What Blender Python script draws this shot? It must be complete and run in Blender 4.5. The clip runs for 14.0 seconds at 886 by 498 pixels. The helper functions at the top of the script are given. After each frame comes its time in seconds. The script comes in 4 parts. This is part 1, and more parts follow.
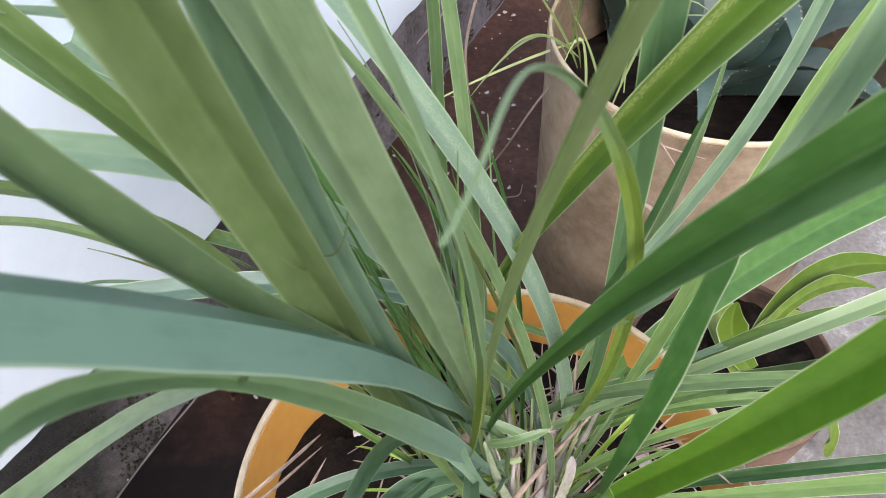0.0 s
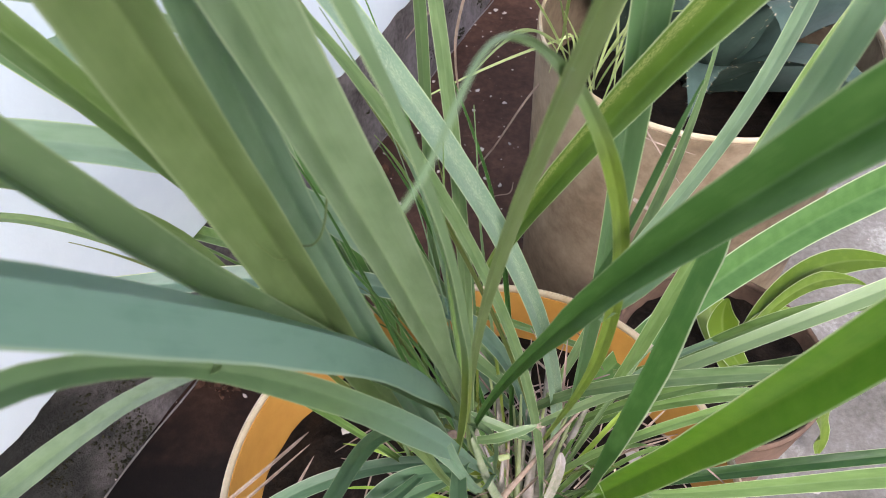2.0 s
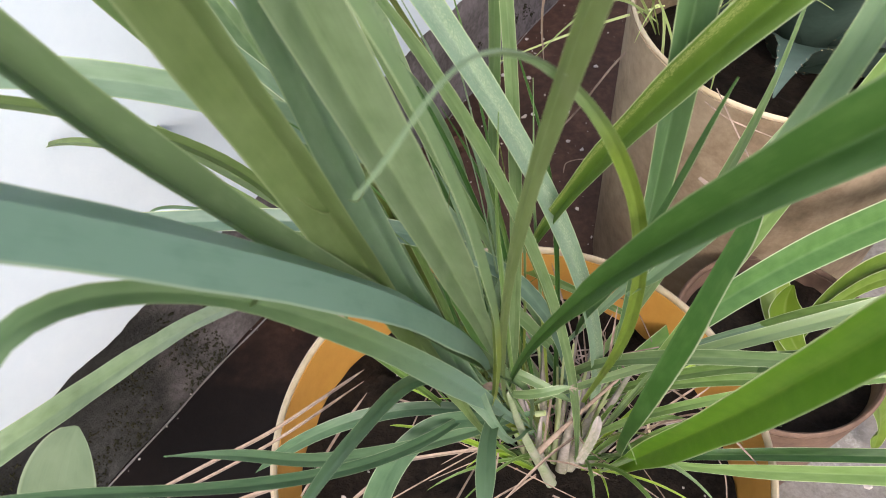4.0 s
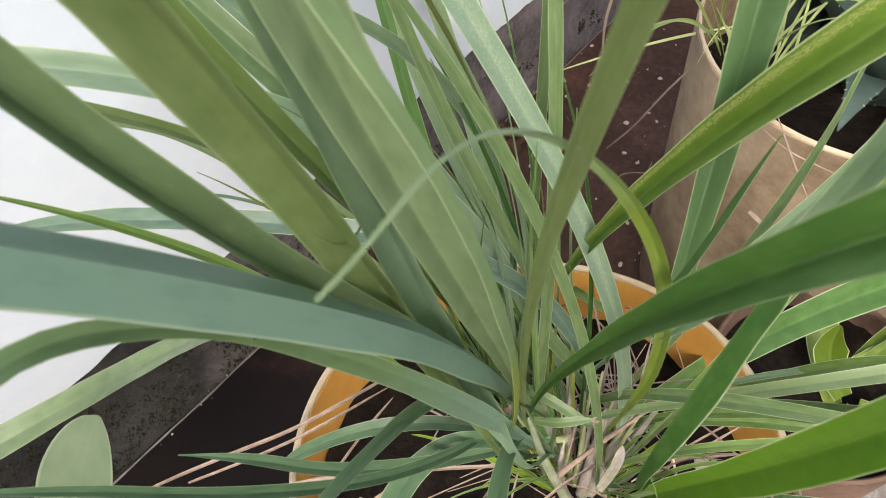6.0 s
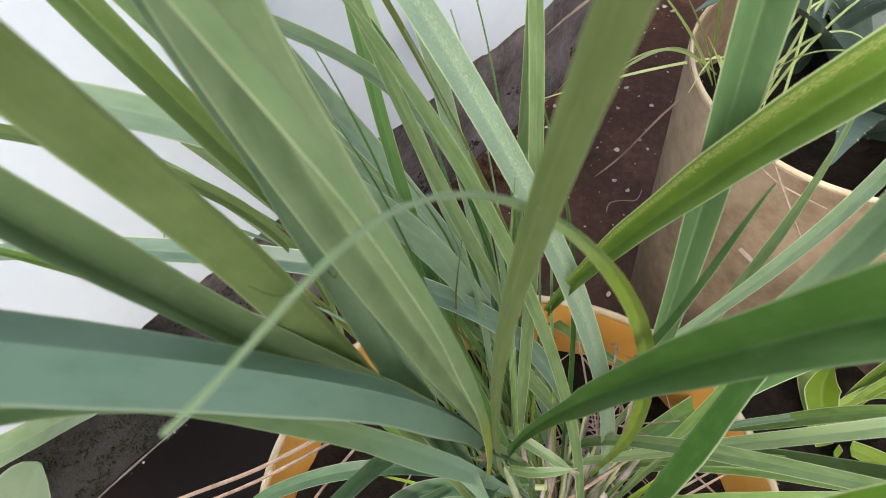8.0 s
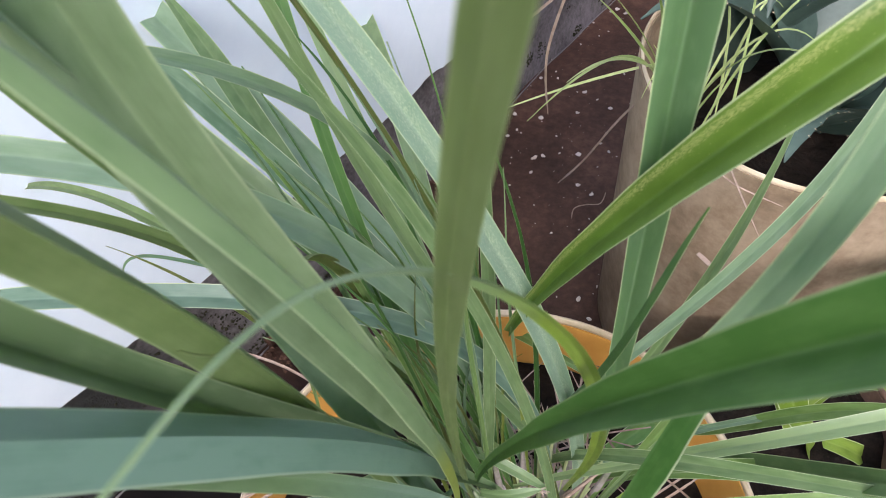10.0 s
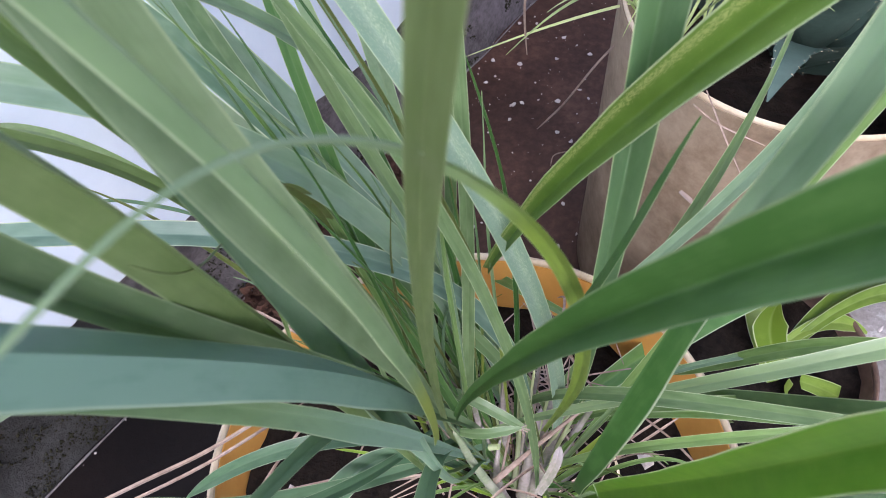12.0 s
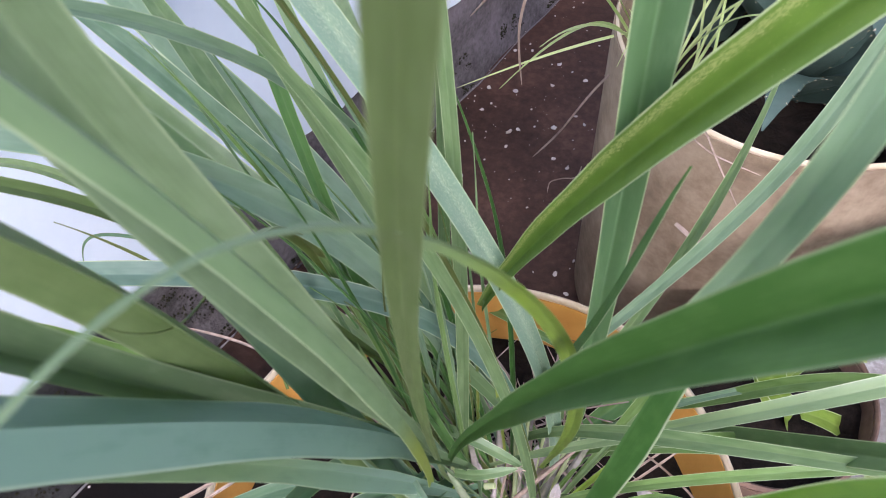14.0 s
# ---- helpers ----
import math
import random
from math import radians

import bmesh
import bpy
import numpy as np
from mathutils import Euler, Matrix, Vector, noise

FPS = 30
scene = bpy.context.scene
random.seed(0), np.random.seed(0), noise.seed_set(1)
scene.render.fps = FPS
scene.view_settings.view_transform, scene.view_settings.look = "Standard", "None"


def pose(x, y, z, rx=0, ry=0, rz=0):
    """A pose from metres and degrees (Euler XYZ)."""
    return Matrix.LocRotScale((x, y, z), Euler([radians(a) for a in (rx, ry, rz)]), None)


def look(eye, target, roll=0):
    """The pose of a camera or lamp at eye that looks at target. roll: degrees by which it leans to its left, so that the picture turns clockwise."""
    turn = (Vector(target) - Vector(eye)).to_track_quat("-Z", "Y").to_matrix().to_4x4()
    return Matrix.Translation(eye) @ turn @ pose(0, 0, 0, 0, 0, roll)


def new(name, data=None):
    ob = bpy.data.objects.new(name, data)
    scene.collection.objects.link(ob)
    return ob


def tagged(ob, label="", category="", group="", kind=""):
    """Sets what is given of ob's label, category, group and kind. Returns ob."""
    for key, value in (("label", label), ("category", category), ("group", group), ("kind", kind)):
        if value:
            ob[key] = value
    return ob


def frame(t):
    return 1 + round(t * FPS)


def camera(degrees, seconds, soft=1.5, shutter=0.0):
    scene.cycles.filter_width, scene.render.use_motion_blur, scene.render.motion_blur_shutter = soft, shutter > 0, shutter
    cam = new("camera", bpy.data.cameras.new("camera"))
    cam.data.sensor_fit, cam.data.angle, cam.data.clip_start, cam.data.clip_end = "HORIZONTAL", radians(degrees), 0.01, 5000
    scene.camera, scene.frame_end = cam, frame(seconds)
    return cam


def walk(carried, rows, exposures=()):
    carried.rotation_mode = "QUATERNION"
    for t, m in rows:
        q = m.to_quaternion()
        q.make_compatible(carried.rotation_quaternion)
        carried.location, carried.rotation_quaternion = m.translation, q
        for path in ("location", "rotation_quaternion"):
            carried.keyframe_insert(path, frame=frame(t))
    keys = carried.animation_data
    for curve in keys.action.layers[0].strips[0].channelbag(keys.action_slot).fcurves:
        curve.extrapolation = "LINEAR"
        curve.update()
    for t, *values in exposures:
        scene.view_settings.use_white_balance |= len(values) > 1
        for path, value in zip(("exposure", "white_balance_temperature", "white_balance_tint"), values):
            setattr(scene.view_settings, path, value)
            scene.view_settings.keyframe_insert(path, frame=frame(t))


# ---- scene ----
import itertools

cam = camera(57.1, 14.0, soft=0.3)
cam.data.dof.use_dof, cam.data.dof.focus_distance, cam.data.dof.aperture_fstop = True, 0.57, 38.0
PATH = [
    (0.0, 0.0387, 0.0264, 0.8312, 41.21, 0.13, 1.74),
    (0.5, 0.0404, 0.0249, 0.8251, 40.55, -0.28, 0.93),
    (1.0, 0.0423, 0.0266, 0.8230, 40.61, -0.45, 0.65),
    (1.5, 0.0433, 0.0286, 0.8233, 40.79, -0.15, 0.21),
    (2.0, 0.0414, 0.0270, 0.8262, 41.22, -0.21, 1.34),
    (2.5, 0.0365, 0.0194, 0.8258, 40.54, -0.31, 6.21),
    (2.7, 0.0348, 0.0145, 0.8290, 40.16, -0.61, 7.95),
    (4.8, 0.0687, 0.0255, 0.8538, 37.46, 2.19, 10.41),
    (5.0, 0.0683, 0.0325, 0.8573, 38.08, 2.21, 11.07),
    (5.5, 0.0679, 0.0361, 0.8601, 37.91, 2.09, 11.39),
    (6.0, 0.0645, 0.0313, 0.8498, 37.47, 0.91, 15.30),
    (6.5, 0.0640, 0.0315, 0.8376, 37.63, 0.18, 17.14),
    (7.0, 0.0678, 0.0447, 0.8332, 38.33, -1.30, 16.20),
    (7.5, 0.0689, 0.0462, 0.8327, 38.47, -0.24, 15.14),
    (8.0, 0.0670, 0.0524, 0.8378, 38.85, -0.18, 15.75),
    (8.5, 0.0725, 0.0580, 0.8437, 39.34, -0.41, 14.68),
    (8.7, 0.0735, 0.0571, 0.8434, 39.30, -0.12, 14.11),
    (10.8, 0.0741, 0.0644, 0.8404, 39.33, 0.73, 11.64),
    (11.0, 0.0726, 0.0624, 0.8374, 37.72, 0.54, 11.74),
    (11.5, 0.0756, 0.0618, 0.8265, 36.15, -0.56, 11.02),
    (12.0, 0.0747, 0.0625, 0.8258, 36.28, -0.24, 10.64),
    (12.5, 0.0736, 0.0642, 0.8307, 37.10, 0.06, 10.87),
    (13.0, 0.0723, 0.0670, 0.8296, 37.39, 0.09, 11.00),
    (13.5, 0.0725, 0.0675, 0.8286, 37.72, -0.21, 11.02),
    (14.0, 0.0759, 0.0707, 0.8276, 37.83, -0.09, 10.32),
]
walk(cam, [(t, pose(x, y, z, rx, ry, rz)) for t, x, y, z, rx, ry, rz in PATH],
     [(0.0, 0.90, 5850, 15), (2.5, 0.91, 6000, 15), (5.0, 0.82, 6450, 13), (6.5, 0.79, 6550, 13), (8.5, 0.78, 6200, 12), (11.0, 0.82, 5650, 19), (12.5, 0.85, 5450, 22), (14.0, 0.89, 5550, 22)])

# ---- light: bright overcast day in an open yard ----
world = bpy.data.worlds.new("overcast_sky")
scene.world = world
world.use_nodes = True
wn, wl = world.node_tree.nodes, world.node_tree.links
sky = wn.new("ShaderNodeTexSky")
sky.sky_type = "NISHITA"
sky.sun_disc = False
sky.sun_elevation = radians(40)
sky.sun_rotation = radians(163)
sky.dust_density = 4.0
sky.air_density = 1.0
wn["Background"].inputs["Strength"].default_value = 0.15
wl.new(sky.outputs[0], wn["Background"].inputs["Color"])
sun = new("sun", bpy.data.lights.new("sun", "SUN"))
sun.data.energy, sun.data.angle, sun.data.color = 1.5, radians(34), (1.0, 0.97, 0.93)
# light comes from high behind the viewer
sun.matrix_world = look((0.9, -2.4, 2.3), (0.1, 0.4, 0.2))


# ---- materials ----
def nodes_of(name):
    m = bpy.data.materials.new(name)
    m.use_nodes = True
    return m, m.node_tree.nodes, m.node_tree.links, m.node_tree.nodes["Principled BSDF"]


def ramp(n, l, fac, stops):
    r = n.new("ShaderNodeValToRGB")
    while len(r.color_ramp.elements) < len(stops):
        r.color_ramp.elements.new(0.5)
    for e, (p, c) in zip(r.color_ramp.elements, stops):
        e.position, e.color = p, (*c, 1) if len(c) == 3 else c
    l.new(fac, r.inputs[0])
    return r.outputs[0]


def noise_fac(n, l, scale, detail=4.0, rough=0.6, coord="Object", stretch=None):
    tc = n.new("ShaderNodeTexCoord")
    out = tc.outputs[coord]
    if stretch:
        mp = n.new("ShaderNodeMapping")
        mp.inputs["Scale"].default_value = stretch
        l.new(out, mp.inputs[0])
        out = mp.outputs[0]
    t = n.new("ShaderNodeTexNoise")
    t.inputs["Scale"].default_value, t.inputs["Detail"].default_value, t.inputs["Roughness"].default_value = scale, detail, rough
    l.new(out, t.inputs["Vector"])
    return t.outputs["Fac"]


def mixc(n, l, fac, a, b, mode="MIX"):
    m = n.new("ShaderNodeMix")
    m.data_type, m.blend_type = "RGBA", mode
    for sock, val in ((m.inputs[0], fac), (m.inputs[6], a), (m.inputs[7], b)):
        if isinstance(val, bpy.types.NodeSocket):
            l.new(val, sock)
        elif isinstance(val, (int, float)):
            sock.default_value = val
        else:
            sock.default_value = (*val, 1)
    return m.outputs[2]


def math_node(n, l, op, a, b=0.0, clamp=False):
    m = n.new("ShaderNodeMath")
    m.operation, m.use_clamp = op, clamp
    for sock, val in zip(m.inputs, (a, b)):
        if isinstance(val, bpy.types.NodeSocket):
            l.new(val, sock)
        else:
            sock.default_value = val
    return m.outputs[0]


def bump(n, l, b, fac, strength, dist=0.001):
    bp = n.new("ShaderNodeBump")
    bp.inputs["Strength"].default_value, bp.inputs["Distance"].default_value = strength, dist
    l.new(fac, bp.inputs["Height"])
    l.new(bp.outputs[0], b.inputs["Normal"])


def mottled(name, stops, scale, fine, rough=0.8, strength=0.4, dist=0.002, spec=0.5):
    """A surface with large and small patches of colour and a fine relief."""
    m, n, l, b = nodes_of(name)
    big = noise_fac(n, l, scale)
    small = noise_fac(n, l, fine, 6.0, 0.7)
    fac = math_node(n, l, "ADD", math_node(n, l, "MULTIPLY", big, 0.6), math_node(n, l, "MULTIPLY", small, 0.4))
    l.new(ramp(n, l, fac, stops), b.inputs["Base Color"])
    b.inputs["Roughness"].default_value = rough
    b.inputs["Specular IOR Level"].default_value = spec
    bump(n, l, b, small, strength, dist)
    return m


def leaf_material(name, dark, light, mid, olive=0.36, gloss=0.34, streak=None, fleck=(0.55, 0.56, 0.22), foot=None, margin=0.6):
    """Grass blade: long veins, a paler midrib and margin, light shining through."""
    m, n, l, b = nodes_of(name)
    tc = n.new("ShaderNodeTexCoord")
    sep = n.new("ShaderNodeSeparateXYZ")
    l.new(tc.outputs["UV"], sep.inputs[0])
    info = n.new("ShaderNodeObjectInfo")
    off = n.new("ShaderNodeCombineXYZ")
    l.new(math_node(n, l, "MULTIPLY", info.outputs["Random"], 37.0), off.inputs[2])
    vec = n.new("ShaderNodeVectorMath")
    l.new(tc.outputs["UV"], vec.inputs[0])
    l.new(off.outputs[0], vec.inputs[1])
    mp = n.new("ShaderNodeMapping")
    mp.inputs["Scale"].default_value = (0.8, 26.0, 1.0)
    l.new(vec.outputs[0], mp.inputs[0])
    veins = n.new("ShaderNodeTexNoise")
    veins.inputs["Scale"].default_value, veins.inputs["Detail"].default_value = 3.0, 3.0
    l.new(mp.outputs[0], veins.inputs["Vector"])
    mp2 = n.new("ShaderNodeMapping")
    mp2.inputs["Scale"].default_value = (5.0, 2.0, 1.0)
    l.new(vec.outputs[0], mp2.inputs[0])
    patch = n.new("ShaderNodeTexNoise")
    patch.inputs["Scale"].default_value, patch.inputs["Detail"].default_value = 1.5, 5.0
    l.new(mp2.outputs[0], patch.inputs["Vector"])
    fac = math_node(n, l, "ADD", math_node(n, l, "MULTIPLY", veins.outputs["Fac"], 0.2), math_node(n, l, "MULTIPLY", patch.outputs["Fac"], 0.8))
    fac = math_node(n, l, "ADD", fac, math_node(n, l, "MULTIPLY", math_node(n, l, "SUBTRACT", info.outputs["Random"], 0.5), 0.6))
    col = ramp(n, l, fac, [(0.22, dark), (0.78, light)])
    if foot:
        # the lower part has a tone of its own, up to foot[1] and fading out at foot[2] (in decimetres along the blade)
        low = ramp(n, l, math_node(n, l, "DIVIDE", sep.outputs[0], 4.0), [(foot[1] / 4, (1, 1, 1)), (foot[2] / 4, (0, 0, 0))])
        col = mixc(n, l, low, col, mixc(n, l, 1.0, foot[0], ramp(n, l, fac, [(0.3, (0.75, 0.75, 0.75)), (0.7, (1.2, 1.2, 1.2))]), "MULTIPLY"))
    # distance from the midrib, 0 at the rib and 1 at the margin
    across = math_node(n, l, "ABSOLUTE", math_node(n, l, "SUBTRACT", math_node(n, l, "MULTIPLY", sep.outputs[1], 2.0), 1.0))
    rib = ramp(n, l, across, [(0.03, (1, 1, 1)), (0.13, (0, 0, 0))])
    col = mixc(n, l, math_node(n, l, "MULTIPLY", rib, 0.13 if margin > 0.5 else 0.07), col, mid)
    if streak:
        # pale mottling, thickest along one margin
        sp = n.new("ShaderNodeTexNoise")
        sp.inputs["Scale"].default_value, sp.inputs["Detail"].default_value = 24.0, 6.0
        mp3 = n.new("ShaderNodeMapping")
        mp3.inputs["Scale"].default_value = (2.8, 3.4, 1.0)
        l.new(vec.outputs[0], mp3.inputs[0])
        l.new(mp3.outputs[0], sp.inputs["Vector"])
        near = ramp(n, l, sep.outputs[1], streak)
        spots_ = ramp(n, l, math_node(n, l, "ADD", sp.outputs["Fac"], math_node(n, l, "MULTIPLY", near, 0.22)), [(0.66, (0, 0, 0)), (0.74, (1, 1, 1))])
        col = mixc(n, l, math_node(n, l, "MULTIPLY", near, 0.07), col, fleck)
        col = mixc(n, l, math_node(n, l, "MULTIPLY", spots_, 0.6), col, fleck)
    edge = ramp(n, l, across, [(0.912, (0, 0, 0)), (0.958, (1, 1, 1))])
    col = mixc(n, l, math_node(n, l, "MULTIPLY", edge, margin), col, (0.72, 0.77, 0.54))
    l.new(col, b.inputs["Base Color"])
    b.inputs["Roughness"].default_value = gloss
    b.inputs["Specular IOR Level"].default_value = 0.42
    b.inputs["Coat Weight"].default_value = 0.12
    b.inputs["Coat Roughness"].default_value = 0.38
    bump(n, l, b, veins.outputs["Fac"], 0.15, 0.0004)
    tr = n.new("ShaderNodeBsdfTranslucent")
    l.new(mixc(n, l, 1.0, col, (1.35, 1.35, 0.75), "MULTIPLY"), tr.inputs["Color"])
    mx = n.new("ShaderNodeMixShader")
    mx.inputs[0].default_value = olive
    l.new(b.outputs[0], mx.inputs[1])
    l.new(tr.outputs[0], mx.inputs[2])
    l.new(mx.outputs[0], n["Material Output"].inputs["Surface"])
    return m


GRASS = leaf_material("grass_blade", (0.135, 0.235, 0.05), (0.27, 0.40, 0.14), (0.42, 0.54, 0.30))
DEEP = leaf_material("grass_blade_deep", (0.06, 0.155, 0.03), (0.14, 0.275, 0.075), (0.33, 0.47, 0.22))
GLAUCOUS = leaf_material("grass_blade_waxy", (0.16, 0.26, 0.14), (0.29, 0.40, 0.26), (0.38, 0.52, 0.40), 0.36, 0.30)
WAXY = leaf_material("grass_blade_blue_waxy", (0.13, 0.22, 0.15), (0.235, 0.335, 0.25), (0.36, 0.50, 0.42), 0.32, 0.30)
SAGE = leaf_material("grass_blade_sage", (0.155, 0.245, 0.095), (0.29, 0.395, 0.19), (0.42, 0.51, 0.29), 0.38, 0.36)
MOTTLED = leaf_material("grass_blade_mottled", (0.095, 0.185, 0.02), (0.18, 0.295, 0.045), (0.38, 0.52, 0.24), 0.42, 0.34, [(0.05, (0, 0, 0)), (0.10, (0.9, 0.9, 0.9)), (0.17, (1, 1, 1)), (0.28, (0, 0, 0))])
FLECKED = leaf_material("grass_blade_flecked", (0.17, 0.275, 0.18), (0.28, 0.395, 0.285), (0.42, 0.55, 0.44), 0.36, 0.30, [(0.2, (0.3, 0.3, 0.3)), (0.6, (0.7, 0.7, 0.7)), (0.85, (0.3, 0.3, 0.3))], (0.66, 0.72, 0.52))
OLIVE = leaf_material("grass_blade_olive", (0.13, 0.18, 0.045), (0.25, 0.31, 0.10), (0.42, 0.46, 0.22), 0.45, 0.4, [(0.1, (0.2, 0.2, 0.2)), (0.5, (0.7, 0.7, 0.7)), (0.9, (0.2, 0.2, 0.2))], (0.22, 0.12, 0.05))
OLIVE_FOOT = leaf_material("grass_blade_olive_foot", (0.15, 0.25, 0.11), (0.27, 0.385, 0.20), (0.42, 0.51, 0.29), 0.42, 0.36, foot=((0.27, 0.33, 0.06), 1.3, 1.8))
YELLOW_FOOT = leaf_material("grass_blade_yellow_foot", (0.17, 0.26, 0.13), (0.29, 0.39, 0.22), (0.42, 0.51, 0.29), 0.42, 0.36, foot=((0.235, 0.33, 0.05), 1.6, 2.1), margin=0.2)
# the broad blades nearest the eye have hardly any pale margin
NEAR_OLIVE = leaf_material("broad_blade_olive_green", (0.12, 0.19, 0.05), (0.215, 0.295, 0.115), (0.36, 0.44, 0.20), 0.32, 0.36, margin=0.2)
NEAR_SAGE = leaf_material("broad_blade_sage", (0.165, 0.245, 0.115), (0.295, 0.385, 0.225), (0.42, 0.51, 0.30), 0.38, 0.36, margin=0.2)
NEAR_WAXY = leaf_material("broad_blade_waxy", (0.11, 0.215, 0.155), (0.21, 0.335, 0.26), (0.36, 0.48, 0.38), 0.32, 0.30, margin=0.3)
WAXY_FOOT = leaf_material("broad_blade_green_with_waxy_foot", (0.095, 0.175, 0.07), (0.175, 0.275, 0.13), (0.34, 0.45, 0.28), 0.34, 0.32, foot=((0.175, 0.275, 0.20), 1.3, 2.3), margin=0.3)
NEAR_GLAUCOUS = leaf_material("broad_blade_glaucous", (0.17, 0.275, 0.17), (0.29, 0.40, 0.28), (0.38, 0.52, 0.40), 0.36, 0.30, margin=0.3)
NEAR_DEEP = leaf_material("broad_blade_deep", (0.065, 0.155, 0.03), (0.145, 0.27, 0.075), (0.33, 0.47, 0.22), 0.36, 0.34, margin=0.2)
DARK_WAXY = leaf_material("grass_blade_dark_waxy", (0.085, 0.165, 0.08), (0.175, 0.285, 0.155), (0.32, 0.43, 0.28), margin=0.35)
PALE_SAGE = leaf_material("grass_blade_pale_sage", (0.20, 0.265, 0.105), (0.30, 0.37, 0.185), (0.46, 0.55, 0.32), 0.5, 0.36, margin=0.2)
PALE_WAXY = leaf_material("grass_blade_pale_waxy", (0.19, 0.31, 0.185), (0.32, 0.45, 0.30), (0.46, 0.58, 0.46), 0.42, 0.3)
FRESH = leaf_material("grass_blade_fresh", (0.165, 0.285, 0.125), (0.285, 0.42, 0.225), (0.46, 0.58, 0.40), 0.42, 0.3)
GRASS_PALE = leaf_material("grass_blade_yellowish", (0.24, 0.38, 0.03), (0.40, 0.54, 0.09), (0.46, 0.58, 0.18))
BRIGHT = leaf_material("grass_blade_young", (0.15, 0.33, 0.02), (0.25, 0.44, 0.045), (0.46, 0.60, 0.15))
TUFT = leaf_material("thin_pale_grass", (0.36, 0.45, 0.17), (0.55, 0.63, 0.31), (0.52, 0.60, 0.36))
SEEDLING = leaf_material("seedling_leaf", (0.105, 0.155, 0.08), (0.17, 0.225, 0.13), (0.25, 0.32, 0.20), 0.25, 0.5, margin=0.15)
LILY = leaf_material("lily_blade", (0.14, 0.23, 0.02), (0.27, 0.38, 0.065), (0.52, 0.60, 0.28))
DRY = mottled("dry_straw", [(0.35, (0.20, 0.13, 0.09)), (0.65, (0.47, 0.36, 0.28))], 20, 160, 0.8)
HUSK = mottled("pinkish_straw", [(0.35, (0.26, 0.16, 0.12)), (0.65, (0.55, 0.42, 0.36))], 20, 160, 0.7)
SHEATH = mottled("leaf_sheath", [(0.34, (0.17, 0.19, 0.10)), (0.5, (0.36, 0.32, 0.27)), (0.66, (0.50, 0.42, 0.41))], 40, 220, 0.55)
SHEATH_GREEN = mottled("green_leaf_sheath", [(0.32, (0.17, 0.24, 0.11)), (0.5, (0.30, 0.35, 0.21)), (0.68, (0.42, 0.40, 0.32))], 40, 220, 0.55)
WHITE = mottled("white_wall_paint", [(0.3, (0.70, 0.79, 0.85)), (0.7, (0.80, 0.88, 0.92))], 3, 40, 0.7, 0.25, 0.002)
CEMENT = mottled("bare_cement", [(0.36, (0.04, 0.036, 0.032)), (0.47, (0.11, 0.097, 0.092)), (0.57, (0.185, 0.162, 0.162)), (0.72, (0.27, 0.24, 0.25))], 11, 130, 0.85, 0.9, 0.005)
EARTH = mottled("red_brown_earth", [(0.3, (0.03, 0.016, 0.011)), (0.7, (0.15, 0.082, 0.055))], 40, 200, 0.95, 0.8, 0.003, 0.1)
RENDERED = mottled("plain_cement_render", [(0.35, (0.16, 0.145, 0.14)), (0.65, (0.30, 0.27, 0.265))], 6, 110, 0.85, 0.7, 0.004)
MOSS = mottled("dry_moss", [(0.3, (0.012, 0.013, 0.007)), (0.6, (0.05, 0.048, 0.028)), (0.75, (0.11, 0.10, 0.06))], 30, 240, 0.95, 0.8, 0.003, 0.1)
FLOOR = mottled("stained_shaded_brown_cement", [(0.30, (0.016, 0.008, 0.005)), (0.52, (0.072, 0.036, 0.024)), (0.74, (0.165, 0.088, 0.060))], 6, 90, 0.7, 0.5, 0.002, 0.25)


def stain_and_shade(material, tone, y0, y1, scale):
    """Darkens the near part of a surface, ragged edge: damp patches and painted shade."""
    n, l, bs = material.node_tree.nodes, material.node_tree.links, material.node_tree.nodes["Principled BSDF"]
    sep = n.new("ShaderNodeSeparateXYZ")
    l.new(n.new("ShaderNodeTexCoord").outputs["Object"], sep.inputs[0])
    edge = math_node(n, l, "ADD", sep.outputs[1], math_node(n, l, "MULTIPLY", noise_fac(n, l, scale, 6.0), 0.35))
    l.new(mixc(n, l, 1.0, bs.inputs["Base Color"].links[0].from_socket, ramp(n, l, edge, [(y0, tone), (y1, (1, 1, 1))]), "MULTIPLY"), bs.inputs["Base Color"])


# floor: wetness plus the shade of pot and plant, put into the colour
stain_and_shade(FLOOR, (0.06, 0.06, 0.065), 0.60, 0.82, 9)
# cement: dark damp growth only
stain_and_shade(CEMENT, (0.23, 0.255, 0.23), 0.56, 0.68, 16)
PAVING = mottled("gritty_concrete", [(0.32, (0.12, 0.115, 0.09)), (0.44, (0.21, 0.19, 0.165)), (0.56, (0.30, 0.275, 0.25)), (0.70, (0.62, 0.60, 0.56))], 9, 150, 0.85, 0.8, 0.003)
SOIL = mottled("damp_soil", [(0.35, (0.005, 0.004, 0.003)), (0.62, (0.030, 0.021, 0.015)), (0.75, (0.075, 0.055, 0.04))], 40, 260, 0.9, 1.0, 0.006, 0.15)
YELLOW = mottled("yellow_plastic", [(0.3, (0.52, 0.25, 0.045)), (0.7, (0.68, 0.36, 0.08))], 8, 70, 0.5, 0.12, 0.001)
LIP = mottled("scuffed_pale_plastic", [(0.3, (0.45, 0.33, 0.18)), (0.7, (0.70, 0.60, 0.44))], 25, 120, 0.6, 0.3)
